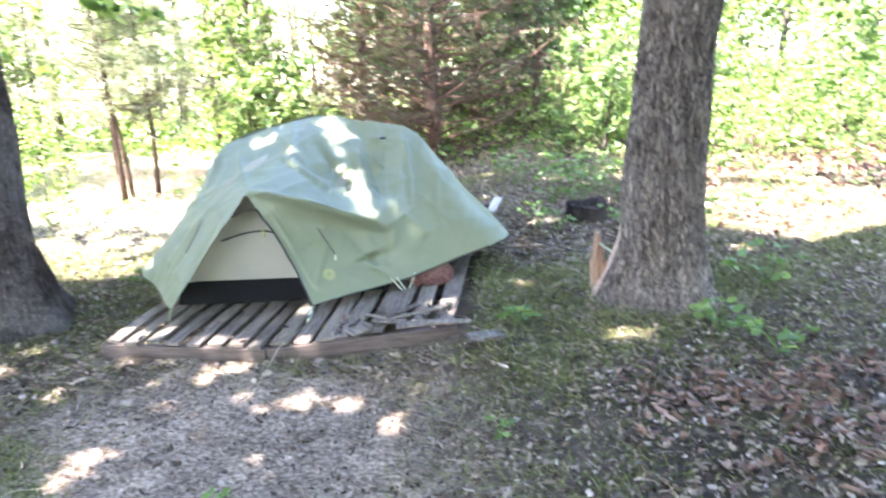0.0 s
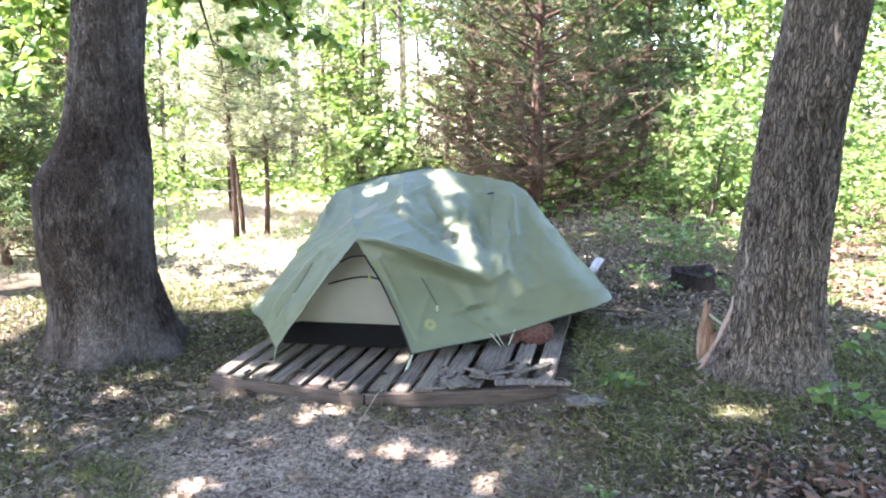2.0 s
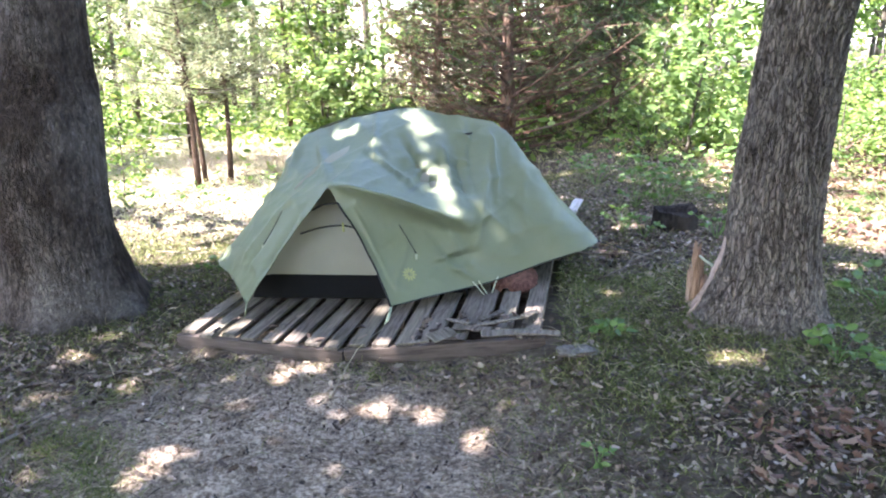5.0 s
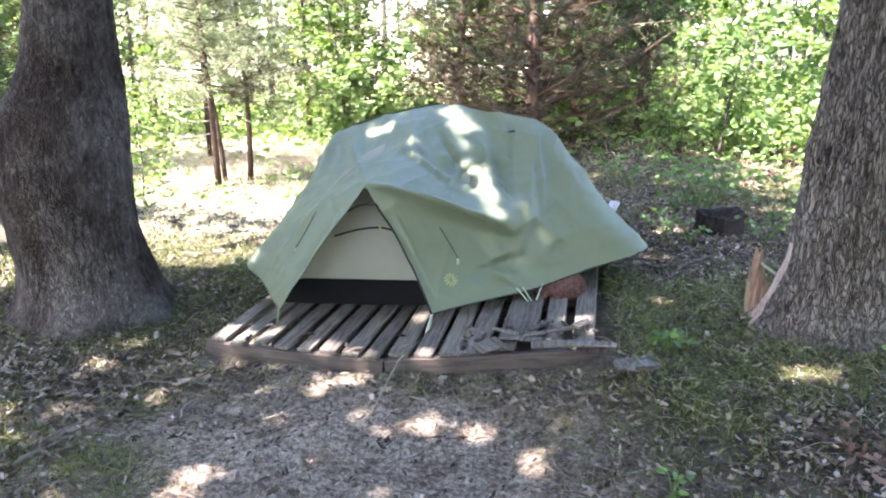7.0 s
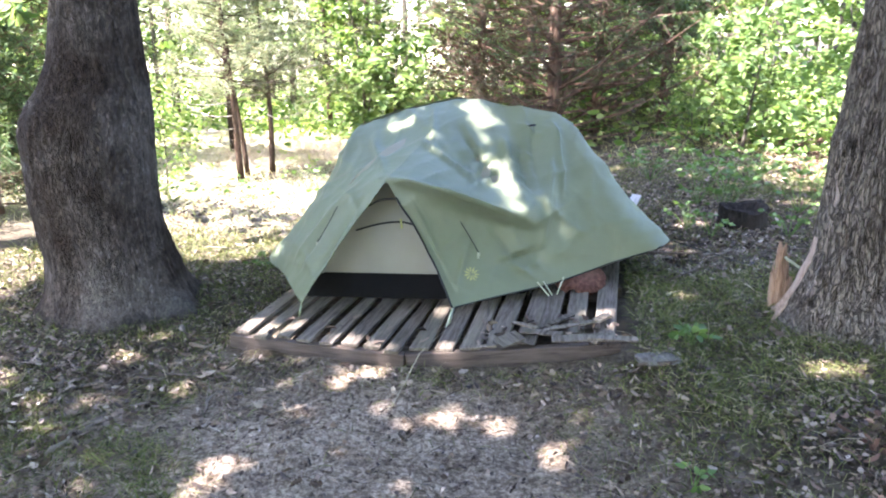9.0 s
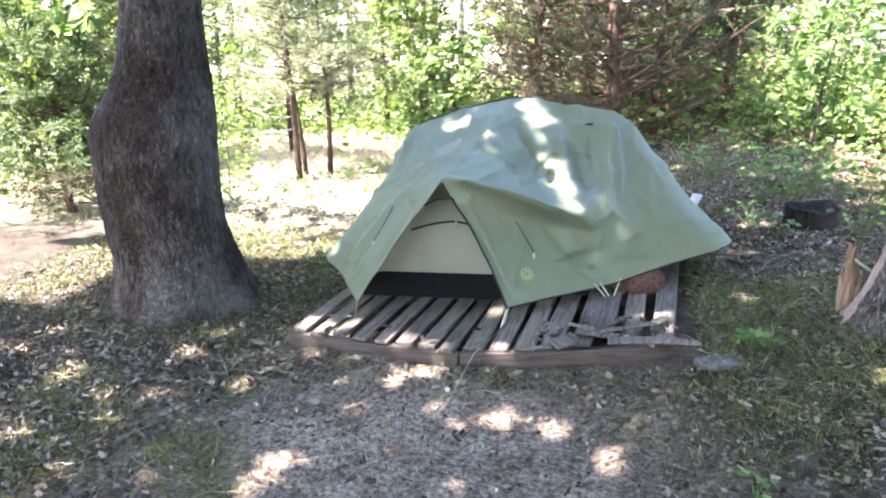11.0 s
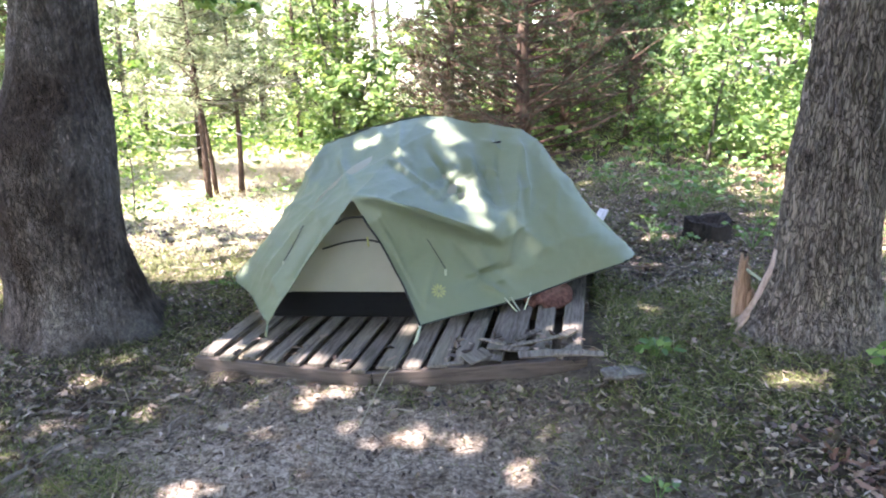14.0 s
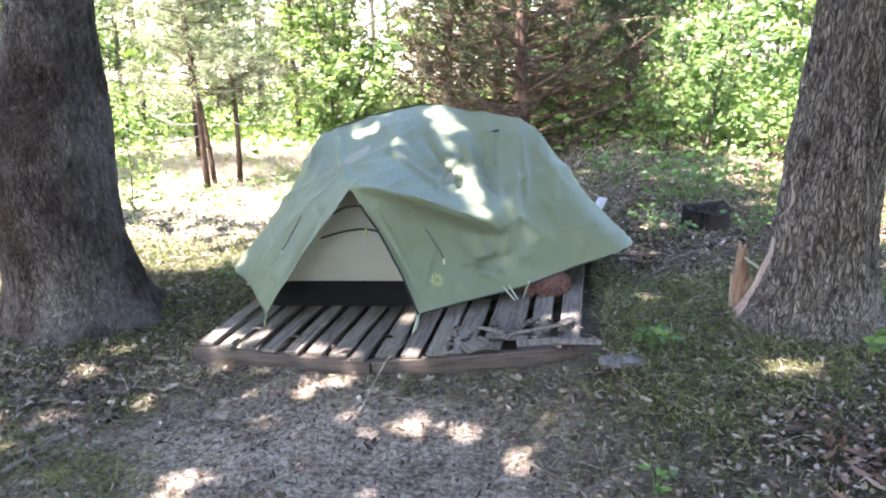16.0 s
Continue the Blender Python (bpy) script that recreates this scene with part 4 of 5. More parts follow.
    seam("guy_cord", [rt, (0.62, 4.75, 0.3), (0.95, 4.95, 0.16)], 0.0025, TRIM, tent, "thin dark guy cord")


build_tent()


# ---- woods behind ----
def cedar(at, height, radius, lean, reach, low, label, needle, twigs, leaves, seed, dead=0.5, bark=CEDAR_BARK, thin=1.0):
    """Trunk with drooping boughs; lower boughs dry, outer ends feathery."""
    r = random.Random(seed)
    x, y = at
    tree = thing("cedar_tree", (x, y, float(gz(x, y)) - 0.03), label, "tree")
    spine = [Vector((lean[0] * t * height + 0.03 * math.sin(5 * t + seed), lean[1] * t * height, height * t)) for t in np.linspace(0, 1, 12)]
    part("trunk", mesh_of("trunk", *tube(spine, [radius * (1.25 - 1.1 * t) if t > 0.05 else radius * 1.25 for t in np.linspace(0, 1, 12)], 10), bark, True), tree)
    chunks, roots, dirs, kind = [], [], [], []
    slim = min(1.0, radius / 0.08)
    for i in range(twigs):
        t = low + (1 - low) * (i + r.random()) / twigs
        p = spine[0].lerp(spine[-1], t)
        a = i * 2.399 + r.uniform(-0.5, 0.5)
        span = reach * (1.05 - 0.75 * t) * r.uniform(0.55, 1.15)
        q = p + Vector((math.cos(a) * span, math.sin(a) * span, span * r.uniform(0.0, 0.55)))
        m = p.lerp(q, 0.5) + Vector((0, 0, -0.06 * span))
        chunks.append(tube([p, m, q], [(0.018 + 0.008 * (1 - t)) * slim, 0.012 * slim, 0.004 * slim], 4))
        dry = r.random() < dead * (1.45 - 2.0 * t)
        for _ in range(13):
            u = r.uniform(0.3, 1)
            s = p.lerp(m, u * 2) if u < 0.5 else m.lerp(q, u * 2 - 1)
            w = s + Vector((r.uniform(-1, 1), r.uniform(-1, 1), r.uniform(-0.7, 0.45))) * (0.14 + 0.22 * u * span)
            chunks.append(tube([s, w], [0.0055 * slim, 0.002 * slim], 3))
            for _ in range(leaves):
                k = r.random()
                b = s.lerp(w, k) + Vector((r.gauss(0, 0.02), r.gauss(0, 0.02), r.gauss(0, 0.02)))
                roots.append(tuple(b))
                d = (w - s).normalized()
                dirs.append((d.x + r.gauss(0, 0.7), d.y + r.gauss(0, 0.7), d.z + r.gauss(0, 0.6)))
                kind.append(dry)
    tagged(part("branchwork", mesh_of("branchwork", *joined(chunks), bark), tree), kind="stuff")
    roots, dirs, kind = np.array(roots), np.array(dirs), np.array(kind)
    for name, pick, mat, label, sz in (("dead_foliage", kind, DRY_NEEDLE, "brown dead twigs", 0.11), ("crown", ~kind, needle, "feathery grey-green foliage", 0.075)):
        n = int(pick.sum())
        if n:
            part(name, blades(name, roots[pick], dirs[pick], rng.uniform(0.6, 1.5, n) * sz, rng.uniform(0.6, 1.4, n) * thin * (0.008 if name == "dead_foliage" else 0.014 + 0.03 * np.clip(roots[pick][:, 2] / 3 - 1, 0, 1)), mat, "chip"), tree, label)
    return tree


def sapling_meshes(height, reach, count, size, seed, low=0.15, radius=0.025, shape="leaf", foliage=LEAF):
    r = random.Random(seed)
    bend = (r.uniform(-0.12, 0.12), r.uniform(-0.12, 0.12))
    spine = [Vector((bend[0] * height * t * t + 0.04 * math.sin(4 * t + seed), bend[1] * height * t * t, height * t)) for t in np.linspace(0, 1, 9)]
    stem = tube(spine, [radius * (1.15 - t) for t in np.linspace(0, 1, 9)], 7)
    chunks = []
    roots, dirs = [], []
    limbs = 16 + int(height * 5)
    for i in range(limbs):
        t = low + (1 - low) * (i + r.random()) / limbs
        p = spine[min(7, int(t * 8))].lerp(spine[min(8, int(t * 8) + 1)], t * 8 % 1)
        a = i * 2.4 + r.uniform(-0.6, 0.6)
        s = reach * (1.1 - 0.6 * t) * r.uniform(0.45, 1.1)
        q = p + Vector((math.cos(a) * s, math.sin(a) * s, s * r.uniform(-0.05, 0.5)))
        chunks.append(tube([p, p.lerp(q, 0.5) + Vector((0, 0, 0.05 * s)), q], [radius * 0.35, radius * 0.2, 0.003], 4))
        for _ in range(count // limbs):
            u = r.uniform(0.3, 1.05)
            b = p.lerp(q, u) + Vector((r.gauss(0, 0.13 * s), r.gauss(0, 0.13 * s), r.gauss(0, 0.10 * s)))
            roots.append(tuple(b))
            dirs.append((math.cos(a) + r.gauss(0, 0.9), math.sin(a) + r.gauss(0, 0.9), r.gauss(-0.15, 0.45)))
    n = len(roots)
    return (mesh_of("trunk", *stem, SAPLING_BARK, True), mesh_of("branchwork", *joined(chunks), SAPLING_BARK, True),
            blades("crown", np.array(roots), np.array(dirs), rng.uniform(0.65, 1.3, n) * size, rng.uniform(0.45, 0.7, n) * size * (1.25 if shape == "chip" else 1), foliage, shape))


def sapling(kinds, k, x, y, turn, scale, label="young broadleaf tree with bright sunlit leaves", name="sapling"):
    tree = thing(name, pose(x, y, float(gz(x, y)) - 0.04, 0, 0, turn) @ Matrix.Scale(scale, 4), label, "tree", "young trees of the wood edge")
    wood, boughs, leaf = kinds[k]
    part("trunk", wood, tree)
    tagged(part("branchwork", boughs, tree), kind="stuff")
    part("crown", leaf, tree)
    return tree


def dead_bough(x, y, z, turn, span, seed):
    """A bare bleached side branch with forked ends, reaching out from a trunk."""
    r = random.Random(seed)
    a = radians(turn)
    d = Vector((math.cos(a), math.sin(a), 0.12))
    pts = [Vector((x, y, z)) + d * span * t + Vector((0, 0, -0.12 * span * math.sin(2.6 * t))) for t in np.linspace(0, 1, 6)]
    chunks = [tube(pts, [0.009, 0.008, 0.007, 0.005, 0.004, 0.002], 5)]
    for _ in range(9):
        p = pts[r.randint(1, 5)]
        q = p + (d + Vector((r.uniform(-0.8, 0.8), r.uniform(-0.8, 0.8), r.uniform(-0.5, 0.5)))) * span * r.uniform(0.2, 0.5)
        chunks.append(tube([p, p.lerp(q, 0.5) + Vector((0, 0, r.uniform(-0.03, 0.03))), q], [0.004, 0.003, 0.0015], 4))
    bough = tagged(new("dead_bough", mesh_of("dead_bough", *chunks[0], DEAD_WOOD, True)), "bare bleached dead bough on a young cedar", "branch", "dead boughs")
    tagged(part("twig_spray", mesh_of("twig_spray", *joined(chunks[1:]), DEAD_WOOD, True), bough), kind="stuff")


def build_woods():
    cedar((-0.45, 10.2), 4.5, 0.09, (0.0, 0.0), 2.05, 0.03, "cedar with many brown dead lower branches", NEEDLE, 150, 12, 21, 0.8)
    cedar((0.15, 11.7), 4.0, 0.07, (0.01, 0.0), 1.7, 0.04, "dark green cedar behind the dead one", NEEDLE, 100, 13, 22, 0.3)
    cedar((-1.5, 11.2), 4.0, 0.07, (-0.01, 0.0), 1.6, 0.04, "dark green cedar with dry lower branches", NEEDLE, 140, 14, 23, 0.7)
    cedar((-0.9, 12.9), 4.2, 0.08, (0.0, 0.0), 2.3, 0.04, "dark cedar deep in the wood", DRY_NEEDLE, 95, 14, 28, 0.5)
    slim = "slender young cedar with feathery grey-green foliage"
    cedar((-3.87, 8.3), 2.8, 0.034, (-0.075, 0.0), 1.6, 0.36, "slender leaning cedar with feathery foliage", PALE_NEEDLE, 46, 17, 24, 0.3, YOUNG_CEDAR_BARK, 0.6)
    cedar((-3.75, 8.85), 2.6, 0.031, (-0.02, 0.0), 1.4, 0.36, slim, PALE_NEEDLE, 40, 17, 25, 0.3, YOUNG_CEDAR_BARK, 0.6)
    cedar((-4.05, 8.75), 2.8, 0.027, (-0.09, 0.0), 1.4, 0.3, "slender leaning cedar with feathery foliage", PALE_NEEDLE, 34, 17, 26, 0.2, YOUNG_CEDAR_BARK, 0.6)
    cedar((-5.0, 10.4), 4.8, 0.04, (0.01, 0.0), 1.6, 0.15, slim, PALE_NEEDLE, 60, 16, 41, 0.2, YOUNG_CEDAR_BARK, 0.8)
    cedar((-3.2, 11.2), 4.6, 0.04, (0.0, 0.0), 1.4, 0.12, slim, PALE_NEEDLE, 60, 16, 42, 0.3, YOUNG_CEDAR_BARK, 0.8)
    cedar((-4.3, 12.6), 4.8, 0.04, (0.0, 0.0), 1.7, 0.1, slim, PALE_NEEDLE, 70, 16, 46, 0.2, YOUNG_CEDAR_BARK, 0.9)
    cedar((-5.05, 6.0), 1.7, 0.035, (0.0, 0.0), 1.1, 0.06, "dark young cedar with shaded lower boughs", NEEDLE, 90, 16, 47, 0.4)
    cedar((-6.9, 8.9), 4.2, 0.05, (0.0, 0.0), 1.6, 0.03, "dark young cedar in the shade", NEEDLE, 110, 16, 43, 0.5)
    cedar((1.0, 11.2), 3.8, 0.06, (0.0, 0.0), 1.2, 0.25, "dark green cedar with drooping outer boughs", NEEDLE, 95, 14, 44, 0.3)
    cedar((-6.2, 8.6), 4.5, 0.06, (0.0, 0.0), 1.5, 0.05, "young cedar at the clearing's edge", NEEDLE, 70, 12, 27, 0.3)
    for k, (x, y, z, turn, span) in enumerate([(-3.9, 8.3, 0.75, 190, 0.8), (-3.9, 8.3, 0.6, 160, 0.7), (-3.95, 8.3, 0.95, 20, 0.5), (-3.76, 8.85, 0.8, 170, 0.6), (-3.93, 8.28, 0.45, 205, 0.6), (-3.95, 8.3, 1.1, 215, 0.6), (-3.76, 8.85, 1.1, 20, 0.6), (-3.77, 8.84, 0.55, 330, 0.5)]):
        dead_bough(x, y, z, turn, span, 70 + k)
    kinds = [sapling_meshes(3.4, 1.0, 1900, 0.10, 31), sapling_meshes(2.4, 0.9, 1500, 0.09, 32, 0.05, 0.018), sapling_meshes(6.5, 1.9, 2900, 0.15, 33, 0.12, 0.05, "chip"), sapling_meshes(1.1, 0.6, 520, 0.06, 34, 0.02, 0.01),
             sapling_meshes(1.55, 0.75, 620, 0.12, 36, 0.15, 0.02, "leaf", SHRUB_LEAF)]
    spots = [(0, -2.9, 10.0), (0, 2.6, 13.3), (0, 5.2, 10.6), (0, 6.4, 9.6), (1, 3.9, 12.8), (3, 2.1, 10.0), (1, 1.25, 12.4), (3, 3.6, 8.6),
             (3, 1.5, 10.6), (3, 1.2, 9.6), (3, 4.0, 9.4), (0, -7.6, 9.8), (1, -8.2, 11.0), (1, -6.4, 7.2), (0, -7.3, 8.0), (1, -5.6, 6.3), (3, -4.4, 7.6), (3, -5.0, 7.9), (1, -3.0, 11.5), (0, 0.5, 13.0), (3, 0.9, 12.2), (3, 5.3, 7.6), (1, 6.4, 8.4)]
    spots += [(2, -7.2, 12.2), (2, -9.0, 11.2), (2, -6.3, 15.0)]
    spots += [(3, 2.6 + 0.62 * k, 8.0 + 1.1 * math.sin(2.3 * k)) for k in range(11)]
    spots += [(2, -1.7, 14.6), (2, -0.5, 15.2), (2, -2.3, 16.4), (2, 0.6, 16.0)]
    spots += [(4, 1.75, 9.4), (4, 1.5, 10.1), (4, 2.9, 9.3), (4, 4.6, 9.6), (4, -2.5, 9.9), (4, -3.0, 10.4)]
    for i, (k, x, y) in enumerate(spots):
        sapling(kinds, k, x, y, i * 77, 0.85 + 0.3 * ((i * 37) % 10) / 10)
    r = random.Random(5)
    far = 0
    while far < 52:
        a = r.uniform(-1.0, 0.95)
        d = r.uniform(13.5, 30) if -0.12 < a < 0.08 else r.uniform(18, 36)
        x, y = math.sin(a) * d - 0.2, math.cos(a) * d + 0.5
        sapling(kinds, 2 if r.random() < 0.75 else 0, x, y, r.uniform(0, 360), r.uniform(0.8, 1.5), "slim woodland tree with bright leaves", "woodland_tree")
        far += 1
    pole, arms, tuft = sapling_meshes(7.5, 1.7, 900, 0.18, 35, 0.45, 0.06, "chip")
    for i in range(34):
        x, y = -8.0 + 17.0 * ((i * 0.618) % 1) + r.uniform(-0.6, 0.6), 14.0 + 0.42 * i * r.uniform(0.7, 1.1)
        tree = thing("woodland_tree", pose(x, y, float(gz(x, y)) - 0.04, 0, 0, i * 51) @ Matrix.Scale(r.uniform(0.8, 1.3), 4), "tall slim trunk with sparse foliage high up", "tree", "slim trees of the wood")
        part("trunk", pole, tree)
        tagged(part("branchwork", arms, tree), kind="stuff")
        part("crown", tuft, tree)
    # unseen trees added around behind the camera to block low sky light
    for i in range(24):
        a = 1.15 + i * (2 * math.pi - 2.3) / 24
        d = r.uniform(5.5, 11) + (6.5 if a > 3.6 else 0)
        sapling(kinds, 2, math.sin(a) * d, math.cos(a) * d + 1, r.uniform(0, 360), r.uniform(0.9, 1.4), "slim woodland tree with bright leaves", "woodland_tree")
    # low growth along the wood's edge
    n = 52000
    x, y = rng.uniform(-16, 16, n), 8.2 + rng.gamma(2.0, 4.0, n)
    edge = 8.2 + 1.6 * waves(x * 0.7, 3) + 0.8 * ((x > -1.2) & (x < 1.2))
    pick = (y > edge) & (y < 32) & ((x > -1.4) | (y > 11.5) | (rng.uniform(0, 1, n) < 0.06))
    pick &= ~((np.abs(x - 0.1) < 1.7) & (y < 11) & (rng.uniform(0, 1, n) < 0.7))
    x, y = x[pick], y[pick]
    h = np.abs(rng.normal(0, 0.3, len(x))) * (1 + 0.03 * y) * (0.6 + 0.4 * waves(x * 2, y * 2))
    p = np.stack([x, y, gz(x, y) + np.abs(h)], 1)
    d = rng.normal(size=(len(x), 3)) * (1, 1, 0.6)
    ob = new("undergrowth", blades("undergrowth", p, d, rng.uniform(0.07, 0.17, len(x)), rng.uniform(0.04, 0.09, len(x)), LEAF))
    tagged(ob, "low leafy undergrowth along the wood edge", "undergrowth", kind="stuff")


def build_brush():
    """Tangle of dry stems at the meadow's far edge."""
    n = 1500
    x, y = rng.uniform(-4.8, -1.5, n), rng.uniform(8.9, 10.6, n)
    p = np.stack([x, y, gz(x, y)], 1)
    d = rng.normal(size=(n, 3)) * (0.7, 0.7, 0.2) + np.array([0, 0, 0.9])
    tall = rng.uniform(0.15, 0.85, n) * (0.65 + 0.35 * waves(x * 3, y * 3))
    tagged(new("dry_brush", blades("dry_brush", p, d, np.abs(tall), rng.uniform(0.003, 0.007, n), BRUSH, "blade")), "tangle of dry reddish-brown brush at the wood edge", "brush", kind="stuff")


build_woods()
build_brush()


# ---- stump, splinter, stones, bark ----
def stump_mesh():
    bm = bmesh.new()
    n, rings = 40, 12
    grid = []
    for j in range(rings):
        h = j / (rings - 1)
        ring = []
        for k in range(n):
            a = 2 * math.pi * k / n
            square = (abs(math.cos(a)) ** 5 + abs(math.sin(a)) ** 5) ** -0.2
            r = 0.145 * square * (1.12 - 0.12 * h) * (1 + 0.03 * math.sin(9 * a) + 0.06 * noise.noise(Vector((math.cos(a) * 3, math.sin(a) * 3, h * 1.5))))
            rim = 0.215 + 0.045 * max(0, math.cos(a - 0.2)) ** 2 - 0.035 * max(0, math.cos(a + 1.3)) ** 6 + 0.016 * noise.noise(Vector((k * 0.8, 2, 3)))
            ring.append(bm.verts.new((math.cos(a) * r * 1.12, math.sin(a) * r, h * rim - 0.03)))
        grid.append(ring)
    inner = [bm.verts.new((v.co.x * 0.72, v.co.y * 0.72, v.co.z - 0.015)) for v in grid[-1]]
    low = [bm.verts.new((v.co.x * 0.5, v.co.y * 0.5, 0.14)) for v in grid[-1]]
    grid += [inner, low]
    for a, b in zip(grid, grid[1:]):
        for k in range(n):
            bm.faces.new((a[k], a[(k + 1) % n], b[(k + 1) % n], b[k]))
    bm.faces.new(low)
    me = bpy.data.meshes.new("stump")
    bm.to_mesh(me)
    bm.free()
    me.materials.append(CHAR)
    return me


stump = new("tree_stump", stump_mesh())
stump.matrix_basis = pose(1.0, 5.86, 0.175, 0, 0, 6) @ Matrix.Scale(0.86, 4)
tagged(stump, "low charred black hollow tree stump among leaves", "stump")


def shard(name, h, w, d, mat, seed, jag=0.25):
    """A splintered upright piece of wood with a jagged top."""
    r = random.Random(seed)
    n, rows = 14, 8
    verts, faces = [], []
    tops = [h * (1 - jag * r.random()) for _ in range(n)]
    for j in range(rows):
        for k in range(n):
            a = 2 * math.pi * k / n
            t = j / (rows - 1)
            s = (1 - 0.25 * t) * (1 + 0.15 * r.uniform(-1, 1))
            verts.append((math.cos(a) * w / 2 * s, math.sin(a) * d / 2 * s, t * tops[k] - 0.03))
    for j in range(rows - 1):
        for k in range(n):
            faces.append((j * n + k, j * n + (k + 1) % n, (j + 1) * n + (k + 1) % n, (j + 1) * n + k))
    verts.append((0, 0, h * 0.6))
    c = len(verts) - 1
    for k in range(n):
        faces.append(((rows - 1) * n + k, (rows - 1) * n + (k + 1) % n, c))
    return mesh_of(name, verts, faces, mat)


pieces = []
for h, w, x, y, k in ((0.37, 0.055, 0.0, 0.0, 4), (0.33, 0.045, 0.022, 0.012, 5), (0.24, 0.04, -0.022, 0.01, 6), (0.2, 0.05, 0.04, -0.008, 7)):
    me = shard("splintered_stub", h, w, w * 1.3, SPLINTER, k, 0.32)
    pieces.append(([tuple(v.co + Vector((x, y, 0))) for v in me.vertices], [tuple(q.vertices) for q in me.polygons]))
splinter = new("splintered_stub", mesh_of("splintered_stub", *joined(pieces), SPLINTER))
splinter.matrix_basis = pose(0.835, 4.23, 0.2, 2, -3, 0)
tagged(splinter, "orange splintered wood stub beside the oak", "wood stub")
chip = new("wood_chip", box_mesh("wood_chip", 0.11, 0.022, 0.012, PALE, 0.003, 0.003, 8))
chip.matrix_basis = pose(0.87, 4.185, 0.43, 0, 35, 0)
tagged(chip, "pale wood chip stuck in the splintered stub", "wood chip")


def pebble(name, sx, sy, sz, mat, seed):
    bm = bmesh.new()
    bmesh.ops.create_icosphere(bm, subdivisions=3, radius=0.5)
    for v in bm.verts:
        q = v.co.copy()
        s = 1 + 0.22 * noise.noise(q * 2.2 + Vector((seed, 0, 0)))
        v.co = Vector((q.x * sx * s, q.y * sy * s, max(-0.35, min(0.4, q.z * s)) * sz))
    me = bpy.data.meshes.new(name)
    bm.to_mesh(me)
    bm.free()
    me.materials.append(mat)
    return me


def at_ground(x, y, up=0.0, rx=0, ry=0, rz=0):
    return pose(x, y, float(gz(x, y)) + up, rx, ry, rz)


slab = new("stone", pebble("stone", 0.19, 0.10, 0.05, STONE, 3))
slab.matrix_basis = at_ground(0.20, 3.50, 0.012, 0, 0, 12)
tagged(slab, "flat light grey stone half buried in grass", "stone")


def bark_piece():
    n, m = 22, 9
    verts, faces = [], []
    for side in (1, -1):
        for j in range(m):
            for k in range(n):
                u, v = k / (n - 1) * 2 - 1, j / (m - 1)
                w = 0.17 * math.sqrt(max(0.02, 1 - (2 * v - 1.05) ** 2 * 0.85)) * (1 + 0.08 * noise.noise(Vector((v * 5, side, 1))))
                verts.append((u * w, v * 0.30, 0.05 * (1 - u * u) + side * 0.006 + 0.012 * noise.noise(Vector((u * 3, v * 4, 0)))))
    for s in (0, n * m):
        for j in range(m - 1):
            for k in range(n - 1):
                q = (s + j * n + k, s + j * n + k + 1, s + (j + 1) * n + k + 1, s + (j + 1) * n + k)
                faces.append(q if s == 0 else q[::-1])
    rim = [k for k in range(n)] + [j * n + n - 1 for j in range(1, m)] + [(m - 1) * n + k for k in range(n - 2, -1, -1)] + [j * n for j in range(m - 2, 0, -1)]
    for a, b in zip(rim, rim[1:] + rim[:1]):
        faces.append((a, a + n * m, b + n * m, b))
    return mesh_of("bark_slab", verts, faces, BARKSLAB, True)


bark = new("bark_slab", bark_piece())
bark.matrix_basis = pose(-0.15, 4.23, 0.195, 24, 4, -14) @ Matrix.Scale(0.80, 4)
tagged(bark, "reddish-brown curved bark slab lying on the pallet", "bark")


# ---- sticks and broken board pieces ----
def stick(name, a, b, r, label, bend=0.03, mat=TWIG, forks=2, seed=0, category="stick"):
    rr = random.Random(seed)
    a, b = Vector(a), Vector(b)
    a.z += float(gz(a.x, a.y)) + r
    b.z += float(gz(b.x, b.y)) + r
    pts = [a.lerp(b, t) + Vector((rr.uniform(-1, 1), rr.uniform(-1, 1), 0.4 * rr.uniform(0, 1))) * bend * math.sin(math.pi * t) for t in np.linspace(0, 1, 7)]
    chunks = [tube(pts, [r * (1.05 - 0.5 * t) for t in np.linspace(0, 1, 7)], 7)]
    for _ in range(forks):
        p = pts[rr.randint(2, 5)]
        q = p + (b - a) * 0.25 + Vector((rr.uniform(-0.08, 0.08), rr.uniform(-0.08, 0.08), 0.03))
        chunks.append(tube([p, q], [r * 0.5, r * 0.2], 5))
    ob = new(name, mesh_of(name, *joined(chunks), mat, True))
    return tagged(ob, label, category, "fallen sticks")


stick("stick", (-2.0, 2.66, 0), (-1.97, 2.95, 0), 0.012, "dark dead stick on bare dirt", seed=1)
stick("stick", (-1.89, 2.63, 0), (-1.75, 2.57, 0), 0.005, "thin pale twig on bare dirt", 0.02, seed=13)
stick("stick", (-2.05, 3.72, 0.06), (-1.84, 3.50, 0), 0.015, "thick pale crooked stick leaning by the pallet", 0.07, seed=2)
stick("stick", (-2.39, 3.26, 0), (-2.23, 3.08, 0), 0.008, "short pale stick among leaves", 0.02, seed=14)
stick("stick", (-2.24, 3.13, 0), (-2.02, 3.26, 0), 0.012, "dark dead stick among leaves", 0.04, seed=15)
stick("stick", (-1.6, 3.04, 0), (-1.6, 3.31, 0), 0.007, "thin pale twig on bare dirt", seed=3)
stick("stick", (-1.33, 3.10, 0), (-1.20, 3.15, 0), 0.007, "dark curved twig on bare dirt", 0.03, seed=4)
